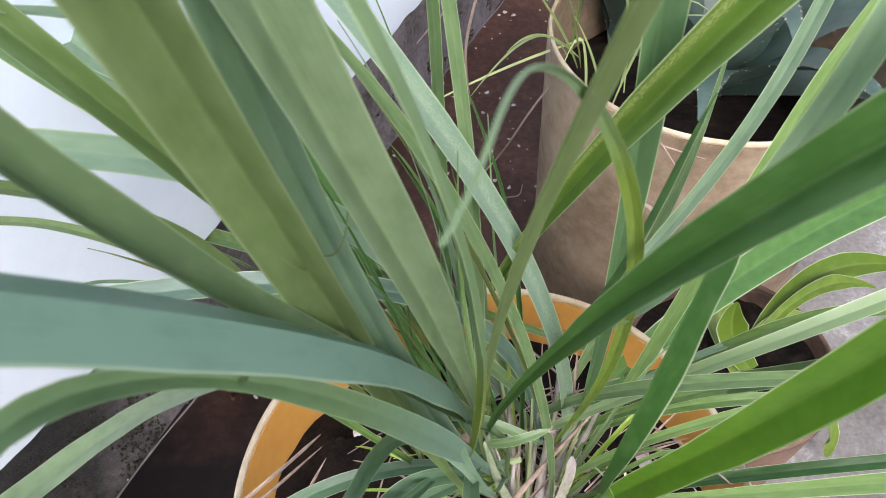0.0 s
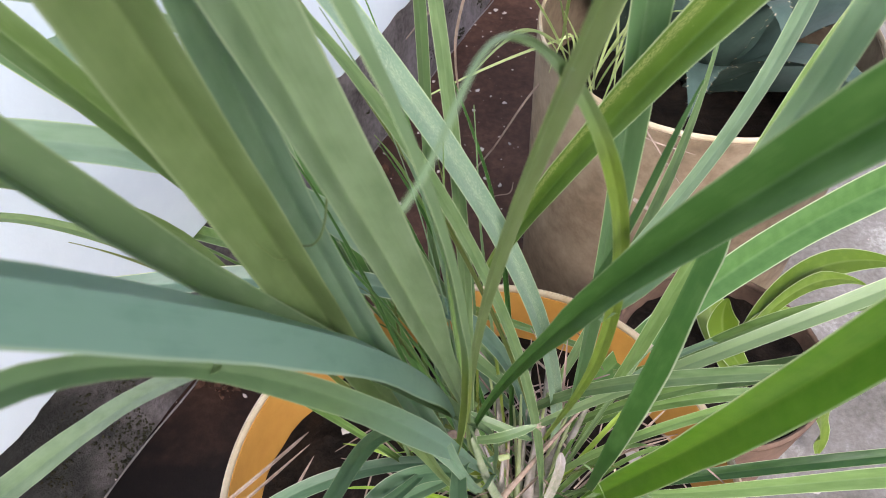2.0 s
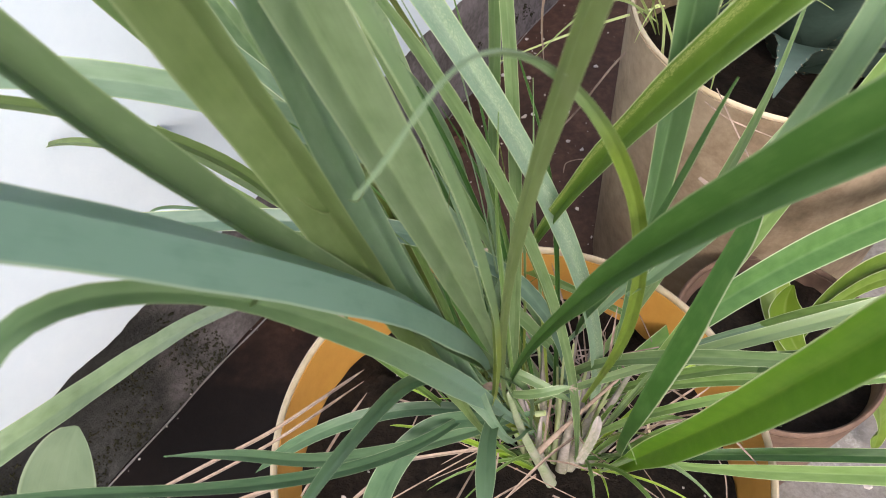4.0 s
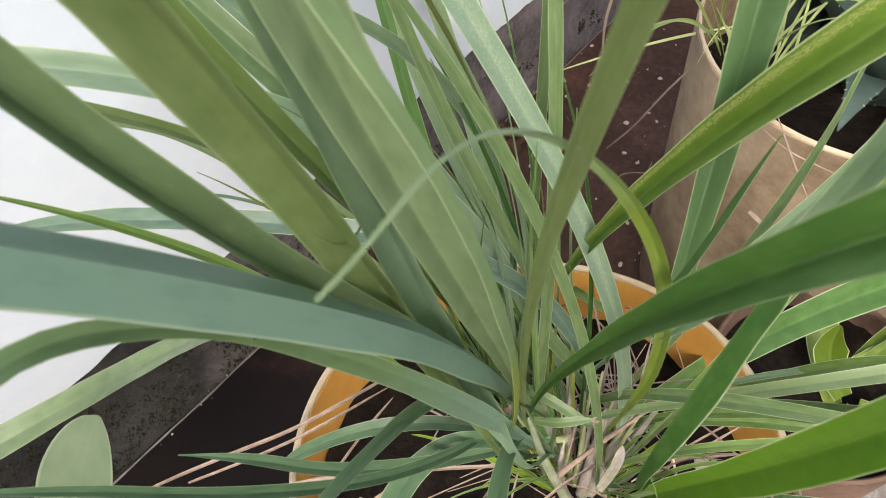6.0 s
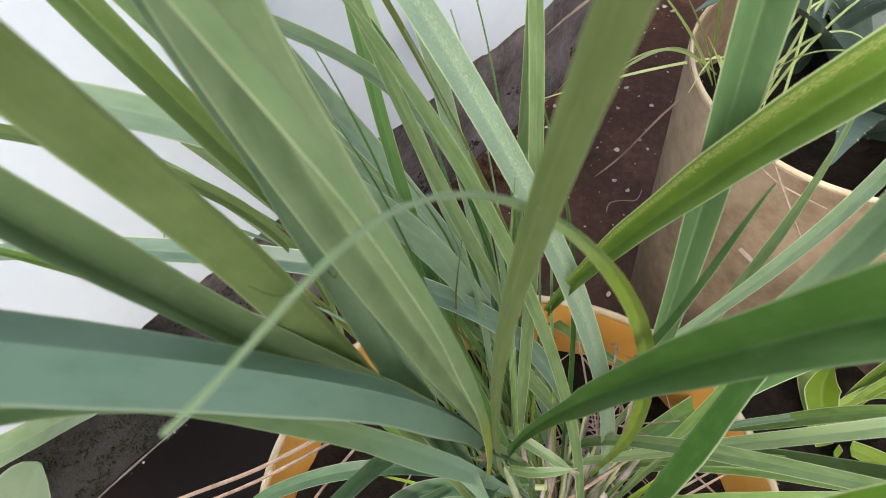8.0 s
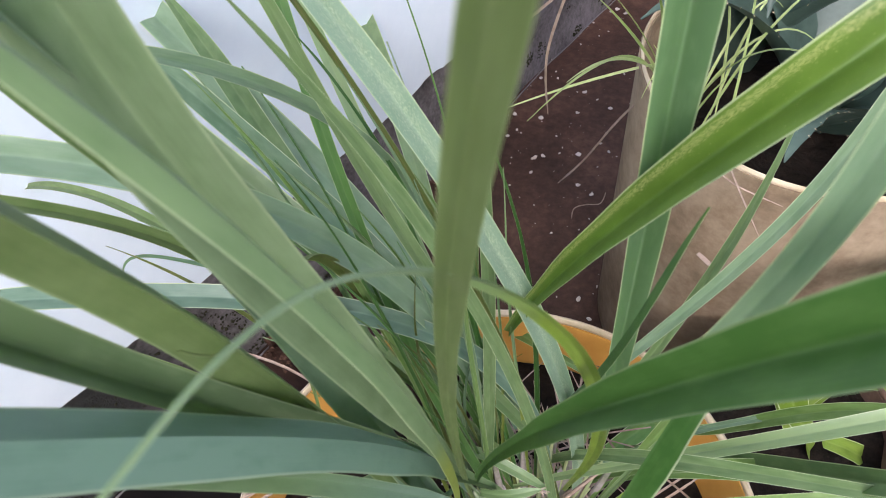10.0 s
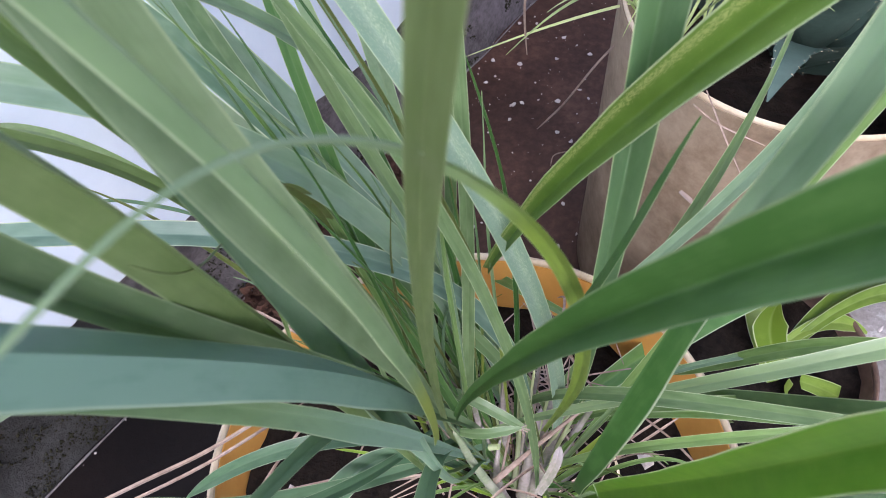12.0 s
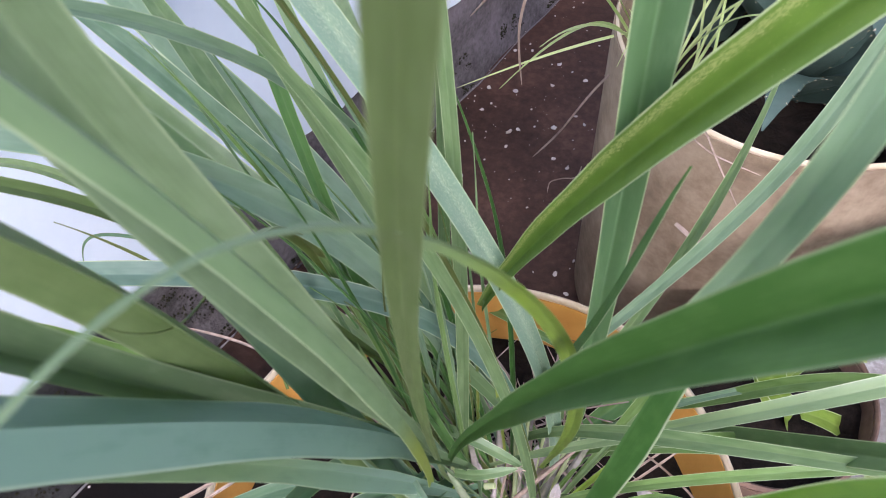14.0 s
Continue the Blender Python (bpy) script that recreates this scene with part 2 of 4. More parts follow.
TAN = mottled("weathered_tan_pot", [(0.30, (0.10, 0.066, 0.036)), (0.44, (0.225, 0.162, 0.10)), (0.70, (0.46, 0.36, 0.245))], 7, 60, 0.7, 0.4, 0.0015)
TERRACOTTA = mottled("brown_clay", [(0.3, (0.07, 0.04, 0.03)), (0.7, (0.24, 0.15, 0.10))], 10, 90, 0.8, 0.3)
ALOE = mottled("succulent_skin", [(0.3, (0.028, 0.052, 0.036)), (0.7, (0.09, 0.135, 0.105))], 12, 80, 0.45, 0.15)
CHIP = mottled("pale_chip", [(0.3, (0.40, 0.34, 0.30)), (0.7, (0.74, 0.68, 0.62))], 60, 300, 0.8)


# ---- mesh helpers ----
def thing(name, at, label, category, group="", kind=""):
    ob = new(name)
    ob.location = at
    return tagged(ob, label, category, group, kind)


def link_mesh(name, bm, material, parent=None, label="", smooth=True):
    me = bpy.data.meshes.new(name)
    bm.normal_update()
    bm.to_mesh(me)
    bm.free()
    me.materials.append(material)
    if smooth:
        me.polygons.foreach_set("use_smooth", [True] * len(me.polygons))
        me.set_sharp_from_angle(angle=radians(48))
    ob = new(name, me)
    if parent is not None:
        ob.parent = parent
        # meshes are modelled in world space
        ob.matrix_parent_inverse = Matrix.Translation(-(parent.location if parent.parent is None else parent.location))
    return tagged(ob, label)


def bez(p, u):
    a = 1 - u
    return p[0] * a ** 3 + p[1] * (3 * u * a * a) + p[2] * (3 * u * u * a) + p[3] * u ** 3


# half-open V with rounded flanks: place across, rise
SECTION = [(-1, 0.92), (-0.8, 0.8), (-0.5, 0.53), (-0.2, 0.19), (-0.05, 0.02), (0, 0), (0.05, 0.02), (0.2, 0.19), (0.5, 0.53), (0.8, 0.8), (1, 0.92)]


def ribbon(bm, pts, widths, keel=0.25, thick=0.0005, face=(0, 0, 1), lead=0):
    """A blade along pts whose upper side looks towards face: shallow keel, a little thickness, uv along and across; its first lead points are the sheath."""
    uv = bm.loops.layers.uv.verify()
    face, rings, n, side0 = Vector(face), [], len(pts), None
    seed = 40 * (pts[lead].x + pts[-1].y) + 9 * pts[-1].z
    tangents = [(pts[min(i + 1, n - 1)] - pts[max(i - 1, 0)]).normalized() for i in range(n)]
    tangents[lead] = (pts[lead + 1] - pts[lead]).normalized()
    sides, runs = [None] * n, [0.0] * n
    for i in list(range(lead, n)) + list(range(lead - 1, -1, -1)):
        t = tangents[i]
        if i < lead:
            s = sides[i + 1] - t * sides[i + 1].dot(t)
            runs[i] = runs[i + 1] - (pts[i + 1] - pts[i]).length
            sides[i] = s.normalized()
            continue
        s = t.cross(face)
        if side0 is not None and s.length < 0.3:
            s = side0 - t * side0.dot(t)
        s.normalize()
        if side0 is not None:
            s = (s + side0 * 1.5).normalized() if s.dot(side0) > 0 else (side0 - t * side0.dot(t)).normalized()
            runs[i] = runs[i - 1] + (pts[i] - pts[i - 1]).length
        side0 = sides[i] = s.copy()
    for i, p in enumerate(pts):
        t, s, along = tangents[i], sides[i], runs[i]
        nrm = s.cross(t).normalized()
        w = max(widths[i], 0.0004) / 2
        # the blade turns and ripples a little on its way
        turn = 0.16 * noise.noise(Vector((along * 9, seed, 0.5)))
        side, up = s * math.cos(turn) + nrm * math.sin(turn), nrm * math.cos(turn) - s * math.sin(turn)
        lift = [0.20 * noise.noise(Vector((along * 22, seed, k))) for k in (3.0, 9.0)]
        ring = []
        for a, h in SECTION:
            h = h * (keel + lift[0] if a < 0 else keel + lift[1])
            ring.append((bm.verts.new(p + side * (a * w) + up * (h * w)), (a + 1) / 2))
        for a, h in ((0.55, 0.5), (0, -0.12), (-0.55, 0.5)):
            ring.append((bm.verts.new(p + side * (a * w) + up * (h * keel * w - thick)), (a + 1) / 2))
        rings.append((ring, along))
    m = len(rings[0][0])
    for (r0, a0), (r1, a1) in zip(rings, rings[1:]):
        for k in range(m):
            j = (k + 1) % m
            f = bm.faces.new((r0[k][0], r0[j][0], r1[j][0], r1[k][0]))
            for lp, c in zip(f.loops, ((a0, r0[k][1]), (a0, r0[j][1]), (a1, r1[j][1]), (a1, r1[k][1]))):
                lp[uv].uv = (c[0] * 10, c[1])


def tube(bm, pts, radii, sides=7):
    rings = []
    for i, p in enumerate(pts):
        t = (pts[min(i + 1, len(pts) - 1)] - pts[max(i - 1, 0)]).normalized()
        a = t.orthogonal().normalized()
        b = t.cross(a)
        rings.append([bm.verts.new(p + (a * math.cos(k * math.tau / sides) + b * math.sin(k * math.tau / sides)) * radii[i]) for k in range(sides)])
    for r0, r1 in zip(rings, rings[1:]):
        for k in range(sides):
            bm.faces.new((r0[k], r0[(k + 1) % sides], r1[(k + 1) % sides], r1[k]))
    bm.faces.new(rings[0][::-1])
    bm.faces.new(rings[-1])


def lathe(bm, profile, centre, segments=96, wobble=None):
    """Turn (radius, height) pairs round a vertical axis; wobble(angle) scales the radius."""
    rings = []
    for r, z in profile:
        ring = []
        for k in range(segments):
            a = k * math.tau / segments
            f = wobble(a, z) if wobble else 1.0
            ring.append(bm.verts.new((centre[0] + r * f * math.cos(a), centre[1] + r * f * math.sin(a), centre[2] + z)))
        rings.append(ring)
    for r0, r1 in zip(rings, rings[1:]):
        for k in range(segments):
            bm.faces.new((r0[k], r0[(k + 1) % segments], r1[(k + 1) % segments], r1[k]))
    return rings


# ---- setting ----
# the wall's foot runs along WALL_DIR through WALL_AT; WALL_N points into the yard
TH = radians(-23.7)
WALL_N = Vector((math.cos(TH), math.sin(TH), 0))
WALL_DIR = Vector((-math.sin(TH), math.cos(TH), 0))
WALL_AT = WALL_N * -0.470


def yard(d, s, z=0.0):
    """d metres out from the wall, s metres along it."""
    return WALL_AT + WALL_N * d + WALL_DIR * s + Vector((0, 0, z))


bm = bmesh.new()
steps = [-40, -8, -2] + [-1 + 0.05 * i for i in range(61)] + [3, 8, 40]
outs = [-40, -8, -0.3] + [0.0 + 0.05 * i for i in range(31)] + [2.5, 6, 40]
grid = []
for s in steps:
    row = []
    for d in outs:
        p = yard(d, s)
        near = abs(s) < 2.5 and d < 2
        p.z = 0.004 * (noise.noise(p * 5) + 0.5 * noise.noise(p * 14)) - 0.004 if near else -0.004
        row.append(bm.verts.new(p))
    grid.append(row)
for r0, r1 in zip(grid, grid[1:]):
    for k in range(len(outs) - 1):
        bm.faces.new((r0[k], r0[k + 1], r1[k + 1], r1[k]))
tagged(link_mesh("ground", bm, FLOOR), "dark brown stained cement floor strewn with chips, near shade in its colour", "ground", kind="structure")

bm = bmesh.new()
rows_ = []
for i in range(81):
    s = -2 + i * 0.06
    row = []
    for j, d in enumerate([0.56, 0.565, 0.6, 0.7, 0.8, 0.9, 1.0, 1.15, 1.3, 1.6, 2.2, 5.0, 30.0]):
        dd = d + 0.02 * noise.noise(Vector((s * 4, 0.3, 1.0))) * (j < 2)
        row.append(bm.verts.new(yard(dd, s, -0.01 if j == 0 else 0.014 + 0.003 * noise.noise(Vector((s * 6, d * 6, 2.0))))))
    rows_.append(row)
for r0, r1 in zip(rows_, rows_[1:]):
    for k in range(len(r0) - 1):
        bm.faces.new((r0[k], r0[k + 1], r1[k + 1], r1[k]))
tagged(link_mesh("pavement", bm, PAVING), "pale gritty concrete paving with white specks", "pavement", kind="structure")

# wall: bare cement body with a coat of white paint that stops a hand above the floor
bm = bmesh.new()
nz = [-0.05] + [0.02 * i for i in range(13)] + [0.4, 0.8, 1.6, 2.6]
cols = []
for i in range(121):
    s = -3 + i * 0.05
    row = []
    for z in nz:
        bulge = 0.006 * noise.noise(Vector((s * 7, z * 12, 5.0))) + (0.012 * max(0.0, 0.06 - z) / 0.06 if z < 0.06 else 0)
        row.append(bm.verts.new(yard(bulge if z < 0.3 else 0.0, s, z)))
    row += [bm.verts.new(yard(-0.2, s, 2.6)), bm.verts.new(yard(-0.2, s, -0.05))]
    cols.append(row)
for r0, r1 in zip(cols, cols[1:]):
    for k in range(len(r0)):
        j = (k + 1) % len(r0)
        bm.faces.new((r0[k], r1[k], r1[j], r0[j]))
wall = tagged(link_mesh("wall_west", bm, CEMENT), "yard wall with bare mossy cement foot under white paint", "wall", kind="structure")
bm = bmesh.new()
cols = []
for i in range(601):
    s = -3 + i * 0.01
    edge = 0.172 + 0.010 * noise.noise(Vector((s * 5, 0, 7.0))) + 0.007 * noise.noise(Vector((s * 22, 0, 3.0))) + 0.003 * noise.noise(Vector((s * 80, 0, 3.0)))
    row = [bm.verts.new(yard(-0.004, s, edge))]
    for f, out in ((0.0, 0.008), (0.02, 0.0095), (0.1, 0.010), (0.25, 0.010), (0.6, 0.009), (1.5, 0.009)):
        zz = edge + f
        row.append(bm.verts.new(yard(out + 0.002 * noise.noise(Vector((s * 6, zz * 6, 9.0))), s, zz)))
    row.append(bm.verts.new(yard(0.009, s, 2.6)))
    cols.append(row)
for r0, r1 in zip(cols, cols[1:]):
    for k in range(len(r0) - 1):
        bm.faces.new((r0[k], r1[k], r1[k + 1], r0[k + 1]))
link_mesh("paint_coat", bm, WHITE, wall, "white paint with a ragged lower edge")


# a thin ragged seam of pale mortar where the wall meets the floor
bm = bmesh.new()
rows_ = []
for i in range(501):
    s = -1.0 + i * 0.006
    d0 = 0.017 + 0.004 * noise.noise(Vector((s * 9, 0, 2.0)))
    w = 0.0002 + 0.0007 * max(0.0, noise.noise(Vector((s * 30, 0, 6.0))) + 0.25)
    rows_.append([bm.verts.new(yard(d, s, z)) for d, z in ((d0 - w, 0.0), (d0 - w * 0.5, 0.0012), (d0 + w * 0.5, 0.0012), (d0 + w, -0.002))])
for r0, r1 in zip(rows_, rows_[1:]):
    for k in range(3):
        bm.faces.new((r0[k], r0[k + 1], r1[k + 1], r1[k]))
link_mesh("mortar_seam", bm, RENDERED, wall, "thin pale mortar seam")


def added_wall(name, d0, d1, s0, s1):
    bm = bmesh.new()
    v = [bm.verts.new(yard(d, s, z)) for z in (-0.05, 1.7) for d, s in ((d0, s0), (d1, s0), (d1, s1), (d0, s1))]
    for q in ((3, 2, 1, 0), (4, 5, 6, 7), (0, 1, 5, 4), (1, 2, 6, 5), (2, 3, 7, 6), (3, 0, 4, 7)):
        bm.faces.new([v[i] for i in q])
    tagged(link_mesh(name, bm, RENDERED, smooth=False), "plain grey cement wall, unseen, added to cut low light", "wall", kind="structure")


# unseen walls added on three sides to hold back low side light
added_wall("added_wall_north", 0.0, 4.0, 3.0, 3.2)
added_wall("added_wall_south", 0.0, 4.0, -2.6, -2.4)
added_wall("added_wall_east", 3.8, 4.0, -2.4, 3.0)


# ---- pots ----
def pot(name, centre, r_top, r_low, height, material, lip_material, label, soil_drop, wobble=None, lip=0.0048):
    at = (centre[0], centre[1], 0.0)
    ob = thing(name, at, label, "plant pot", "potted plants by the wall")
    bm = bmesh.new()
    t = 0.005
    k = (r_top - r_low) / height
    lathe(bm, [(0.01, 0.004), (r_low - 0.004, 0.0), (r_low, 0.006), (r_low + k * height * 0.5, height * 0.5), (r_top, height - 0.004),
               (r_top - t, height - 0.004), (r_top - t - k * height * 0.5, height * 0.5), (r_low - t, 0.012), (0.01, 0.012)], at, 120, wobble)
    link_mesh("body", bm, material, ob)
    bm = bmesh.new()
    rr = []
    for i in range(9):
        a = i / 8 * math.tau
        rr.append((r_top - t / 2 + (lip * 0.5) * math.cos(a), height - 0.002 + 0.0035 * math.sin(a)))
    lathe(bm, rr, at, 120, wobble)
    link_mesh("rim", bm, lip_material, ob, "pale scuffed rim")
    # soil fills the pot to below the rim
    bm = bmesh.new()
    zs = height - soil_drop
    rs = (r_low + (r_top - r_low) * zs / height) - t - 0.0005
    rings = []
    n = 26
    for i in range(n):
        r = max(rs * i / (n - 1), 0.0015)
        ring = []
        for q in range(72):
            a = q * math.tau / 72
            f = wobble(a, zs) if wobble else 1.0
            p = Vector((at[0] + r * f * math.cos(a), at[1] + r * f * math.sin(a), zs))
            p.z += 0.010 * noise.noise(p * 22) + 0.006 * noise.noise(p * 70)
            ring.append(bm.verts.new(p))
        rings.append(ring)
    for r0, r1 in zip(rings, rings[1:]):
        for q in range(72):
            bm.faces.new((r0[q], r1[q], r1[(q + 1) % 72], r0[(q + 1) % 72]))
    tagged(link_mesh("potting_soil", bm, SOIL), "damp black potting soil inside a pot", "soil", kind="stuff")
    return ob


def uneven(seed, amount):
    return lambda a, z: 1 + amount * noise.noise(Vector((1.3 * math.cos(a), 1.3 * math.sin(a), seed + z * 2)))


pot("plant_pot", (0.0627, 0.2535), 0.165, 0.115, 0.341, YELLOW, LIP, "round yellow plastic pot full of grass, scuffed pale rim", 0.05, uneven(3.0, 0.03))
pot("plant_pot", (0.280, 0.7014), 0.1625, 0.150, 0.3835, TAN, LIP, "large weathered tan pot holding succulents, standing on the floor", 0.09, uneven(8.0, 0.015), 0.003)
pot("plant_pot", (0.287, 0.452), 0.097, 0.075, 0.205, TERRACOTTA, TERRACOTTA, "brown clay pot with dark soil and a pale lily", 0.02, uneven(5.0, 0.02))

# ---- lemongrass ----
CLUMP = Vector((0.10, 0.27, 0.295))
grass = thing("lemongrass_plant", CLUMP, "dense clump of long green lemongrass blades in a yellow pot", "plant")


def long_blade(ctrl, w, face, material, tip=0.3, keel=0.45, label="", bend=(0, 0, -0.035), root=None):
    """One blade on any number of control points; w: widths in mm at even steps; face: where its upper side looks; tip: how far it runs on, tapering; root: where its sheath joins the stalk."""
    pts = [Vector(p) for p in ctrl]
    deg, n = len(pts) - 1, 8 * len(pts) - 10
    line_, ws = [], []
    for i in range(n + 1):
        u = i / n
        line_.append(sum((p * (math.comb(deg, k) * u ** k * (1 - u) ** (deg - k)) for k, p in enumerate(pts)), Vector()))
        x = u * (len(w) - 1)
        k = min(int(x), len(w) - 2)
        f = x - k
        f = f * f * (3 - 2 * f)
        ws.append(w[k] * (1 - f) + w[k + 1] * f)
    lead = 0
    if root:
        r_, p_, d_ = Vector(root), pts[0], (pts[1] - pts[0]) * 0.4
        low = [bez([r_, r_ + (p_ - r_) * 0.35, p_ - d_, p_], i / 8) for i in range(8)]
        line_, lead = low + line_, 8
        ws = [max(1.2, ws[0] * (0.45 + 0.07 * i)) for i in range(8)] + ws
    if tip > 0:
        d = (pts[-1] - pts[-2]).normalized()
        length = sum((b - a).length for a, b in zip(line_[lead:], line_[lead + 1:]))
        m = 10
        last = line_[-1]
        step = length * tip / m
        for i in range(1, m + 1):
            d = (d + Vector(bend)).normalized()
            last = last + d * step
            line_.append(last)
            ws.append(w[-1] * (1 - (i / m) ** 1.6))
    bm = bmesh.new()
    ribbon(bm, line_, [x / 1000 for x in ws], keel, 0.0005, face, lead)
    return link_mesh("leaf", bm, material, grass, label)


def blade(p0, p1, p2, p3, w, face, material=GRASS, tip=0.3, keel=0.45, label="", bend=(0, 0, -0.035), root=None):
    return long_blade((p0, p1, p2, p3), w, face, material, tip, keel, label, bend, root)


blade((0.045, 0.214, 0.489), (0.039, 0.187, 0.581), (0.017, 0.141, 0.669), (-0.021, 0.081, 0.76), (5.0, 12.6, 15.6, 15.6, 16.5, 15.9), (-0.1, -0.31, 0.95), NEAR_WAXY, tip=0.5, keel=0.5, root=(0.068, 0.238, 0.390))
blade((0.058, 0.227, 0.42), (0.006, 0.144, 0.649), (-0.022, 0.09, 0.756), (-0.021, 0.061, 0.738), (4.2, 11.5, 8.3, 4.0, 5.0, 4.6), (0.12, -0.54, 0.83), WAXY_FOOT, tip=0.25, keel=0.5, root=(0.068, 0.238, 0.390))
blade((-0.003, 0.112, 0.694), (-0.075, 0.185, 0.565), (-0.138, 0.192, 0.49), (-0.197, 0.138, 0.472), (2.7, 6.0, 8.8, 11.3, 13.4, 15.8), (0.0, -0.49, 0.87), NEAR_SAGE, tip=0.3)
blade((0.055, 0.216, 0.484), (0.014, 0.175, 0.596), (-0.016, 0.133, 0.685), (-0.033, 0.111, 0.758), (4.4, 10.4, 11.3, 10, 11.5, 11), (-0.19, -0.32, 0.93), NEAR_SAGE, tip=0.4, keel=0.9, root=(0.068, 0.238, 0.390))
blade((0.037, 0.202, 0.466), (0.005, 0.187, 0.585), (-0.007, 0.156, 0.697), (-0.003, 0.105, 0.8), (3.7, 8.8, 11.4, 14.5, 13.9, 12.4), (0.01, -0.58, 0.81), NEAR_OLIVE, tip=0.3, keel=0.9, root=(0.068, 0.238, 0.390))
blade((0.049, 0.207, 0.507), (0.034, 0.174, 0.635), (0.011, 0.148, 0.721), (-0.005, 0.153, 0.772), (1.1, 7.5, 13.0, 15.1, 15.8, 16.7), (0.07, -0.43, 0.9), NEAR_SAGE, tip=0.4, keel=0.85, root=(0.068, 0.238, 0.390))
blade((0.048, 0.199, 0.47), (0.015, 0.2, 0.557), (-0.001, 0.188, 0.643), (-0.005, 0.161, 0.728), (4.8, 13.6, 13.9, 13.5, 12.0, 10.0), (-0.13, -0.43, 0.89), NEAR_GLAUCOUS, tip=0.35, keel=0.7, root=(0.068, 0.238, 0.390))
blade((0.05, 0.213, 0.482), (0.046, 0.187, 0.592), (0.051, 0.152, 0.701), (0.067, 0.109, 0.81), (2.1, 2.8, 3.6, 4.5, 5.6, 5.7), (0.07, -0.51, 0.86), PALE_SAGE, tip=0.4, keel=0.5, root=(0.068, 0.238, 0.390))
blade((0.052, 0.222, 0.465), (0.058, 0.189, 0.579), (0.083, 0.159, 0.671), (0.125, 0.141, 0.742), (2.1, 3.4, 5.3, 8.8, 12.9, 15.9), (-0.02, -0.41, 0.91), NEAR_DEEP, tip=0.5, keel=0.75, root=(0.068, 0.238, 0.390))
blade((0.056, 0.286, 0.506), (0.075, 0.24, 0.627), (0.107, 0.219, 0.699), (0.14, 0.235, 0.728), (4.6, 6.9, 10.2, 12.9, 15.1, 16.4), (0.0, -0.49, 0.87), MOTTLED, tip=0.4, keel=0.8, bend=(0.05, 0.0, 0.05))
blade((0.113, 0.283, 0.367), (0.107, 0.25, 0.476), (0.102, 0.238, 0.595), (0.097, 0.248, 0.726), (3.3, 5.3, 7.3, 9.4, 11.6, 14.5), (0.02, -0.48, 0.88), FRESH, tip=0.4, keel=0.9)
blade((0.093, 0.196, 0.597), (0.108, 0.179, 0.652), (0.118, 0.167, 0.707), (0.119, 0.162, 0.760), (1.4, 5.0, 6.5, 7.0, 7.5, 7.6), (0.02, -0.49, 0.87), PALE_WAXY, tip=0.4, keel=0.5)
blade((0.131, 0.254, 0.349), (0.105, 0.203, 0.43), (0.106, 0.187, 0.52), (0.126, 0.21, 0.619), (3.8, 5.9, 7.2, 12.2, 14.8, 12.5), (0.03, -0.47, 0.88), DEEP, tip=0.1, keel=0.8)
long_blade(((0.099, 0.207, 0.559), (0.094, 0.175, 0.671), (0.072, 0.149, 0.738), (0.049, 0.129, 0.768), (0.042, 0.110, 0.776), (0.045, 0.091, 0.778), (0.037, 0.075, 0.776)), (5.2, 4.8, 4.2, 2.9, 1.6, 1.0, 0.65, 0.35), (-0.10, -0.61, 0.78), YELLOW_FOOT, tip=0.0, root=(0.098, 0.266, 0.380))
long_blade(((0.0, 0.139, 0.699), (0.005, 0.159, 0.656), (-0.011, 0.19, 0.654), (-0.011, 0.192, 0.646), (0.007, 0.168, 0.645), (0.013, 0.157, 0.699)), (0.4, 0.6, 0.6, 0.4), (-0.09, -0.45, 0.89), PALE_SAGE, tip=0.0, label="thin curled strand peeled off a blade")
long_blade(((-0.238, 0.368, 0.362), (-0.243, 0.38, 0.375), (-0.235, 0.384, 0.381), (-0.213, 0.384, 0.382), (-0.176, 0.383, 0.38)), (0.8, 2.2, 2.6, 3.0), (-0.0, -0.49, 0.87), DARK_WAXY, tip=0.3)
blade((0.042, 0.285, 0.448), (0.010, 0.284, 0.561), (-0.055, 0.262, 0.632), (-0.159, 0.215, 0.656), (5.4, 12.8, 13.6, 13.5), (0.2, -0.6, 0.8), NEAR_GLAUCOUS, keel=0.6)
blade((0.073, 0.279, 0.421), (-0.002, 0.305, 0.488), (-0.088, 0.324, 0.544), (-0.172, 0.347, 0.599), (6.8, 15.2, 16.9, 17.1), (0.2, -0.5, 0.9), SAGE)
blade((-0.001, 0.303, 0.407), (-0.012, 0.244, 0.544), (-0.041, 0.214, 0.642), (-0.088, 0.218, 0.7), (4.2, 5.6, 7.0, 8.5, 10.3, 11.9), (0.04, -0.42, 0.91), NEAR_OLIVE, tip=0.3, keel=0.7)
blade((0.090, 0.269, 0.373), (0.074, 0.295, 0.517), (-0.021, 0.268, 0.548), (-0.162, 0.239, 0.537), (3.9, 9.6, 11.6, 11.8), (0.1, -0.4, 0.9), WAXY)
blade((0.105, 0.307, 0.299), (0.195, 0.409, 0.312), (0.302, 0.488, 0.319), (0.424, 0.550, 0.328), (9.1, 22.2, 29.2, 35.0), (-0.1, -0.6, 0.8), DEEP)
blade((0.090, 0.309, 0.391), (0.085, 0.271, 0.480), (0.092, 0.219, 0.559), (0.104, 0.215, 0.649), (6.0, 7.8, 8.0, 5.6), (-0.0, -0.4, 0.9), DEEP, tip=0.14)
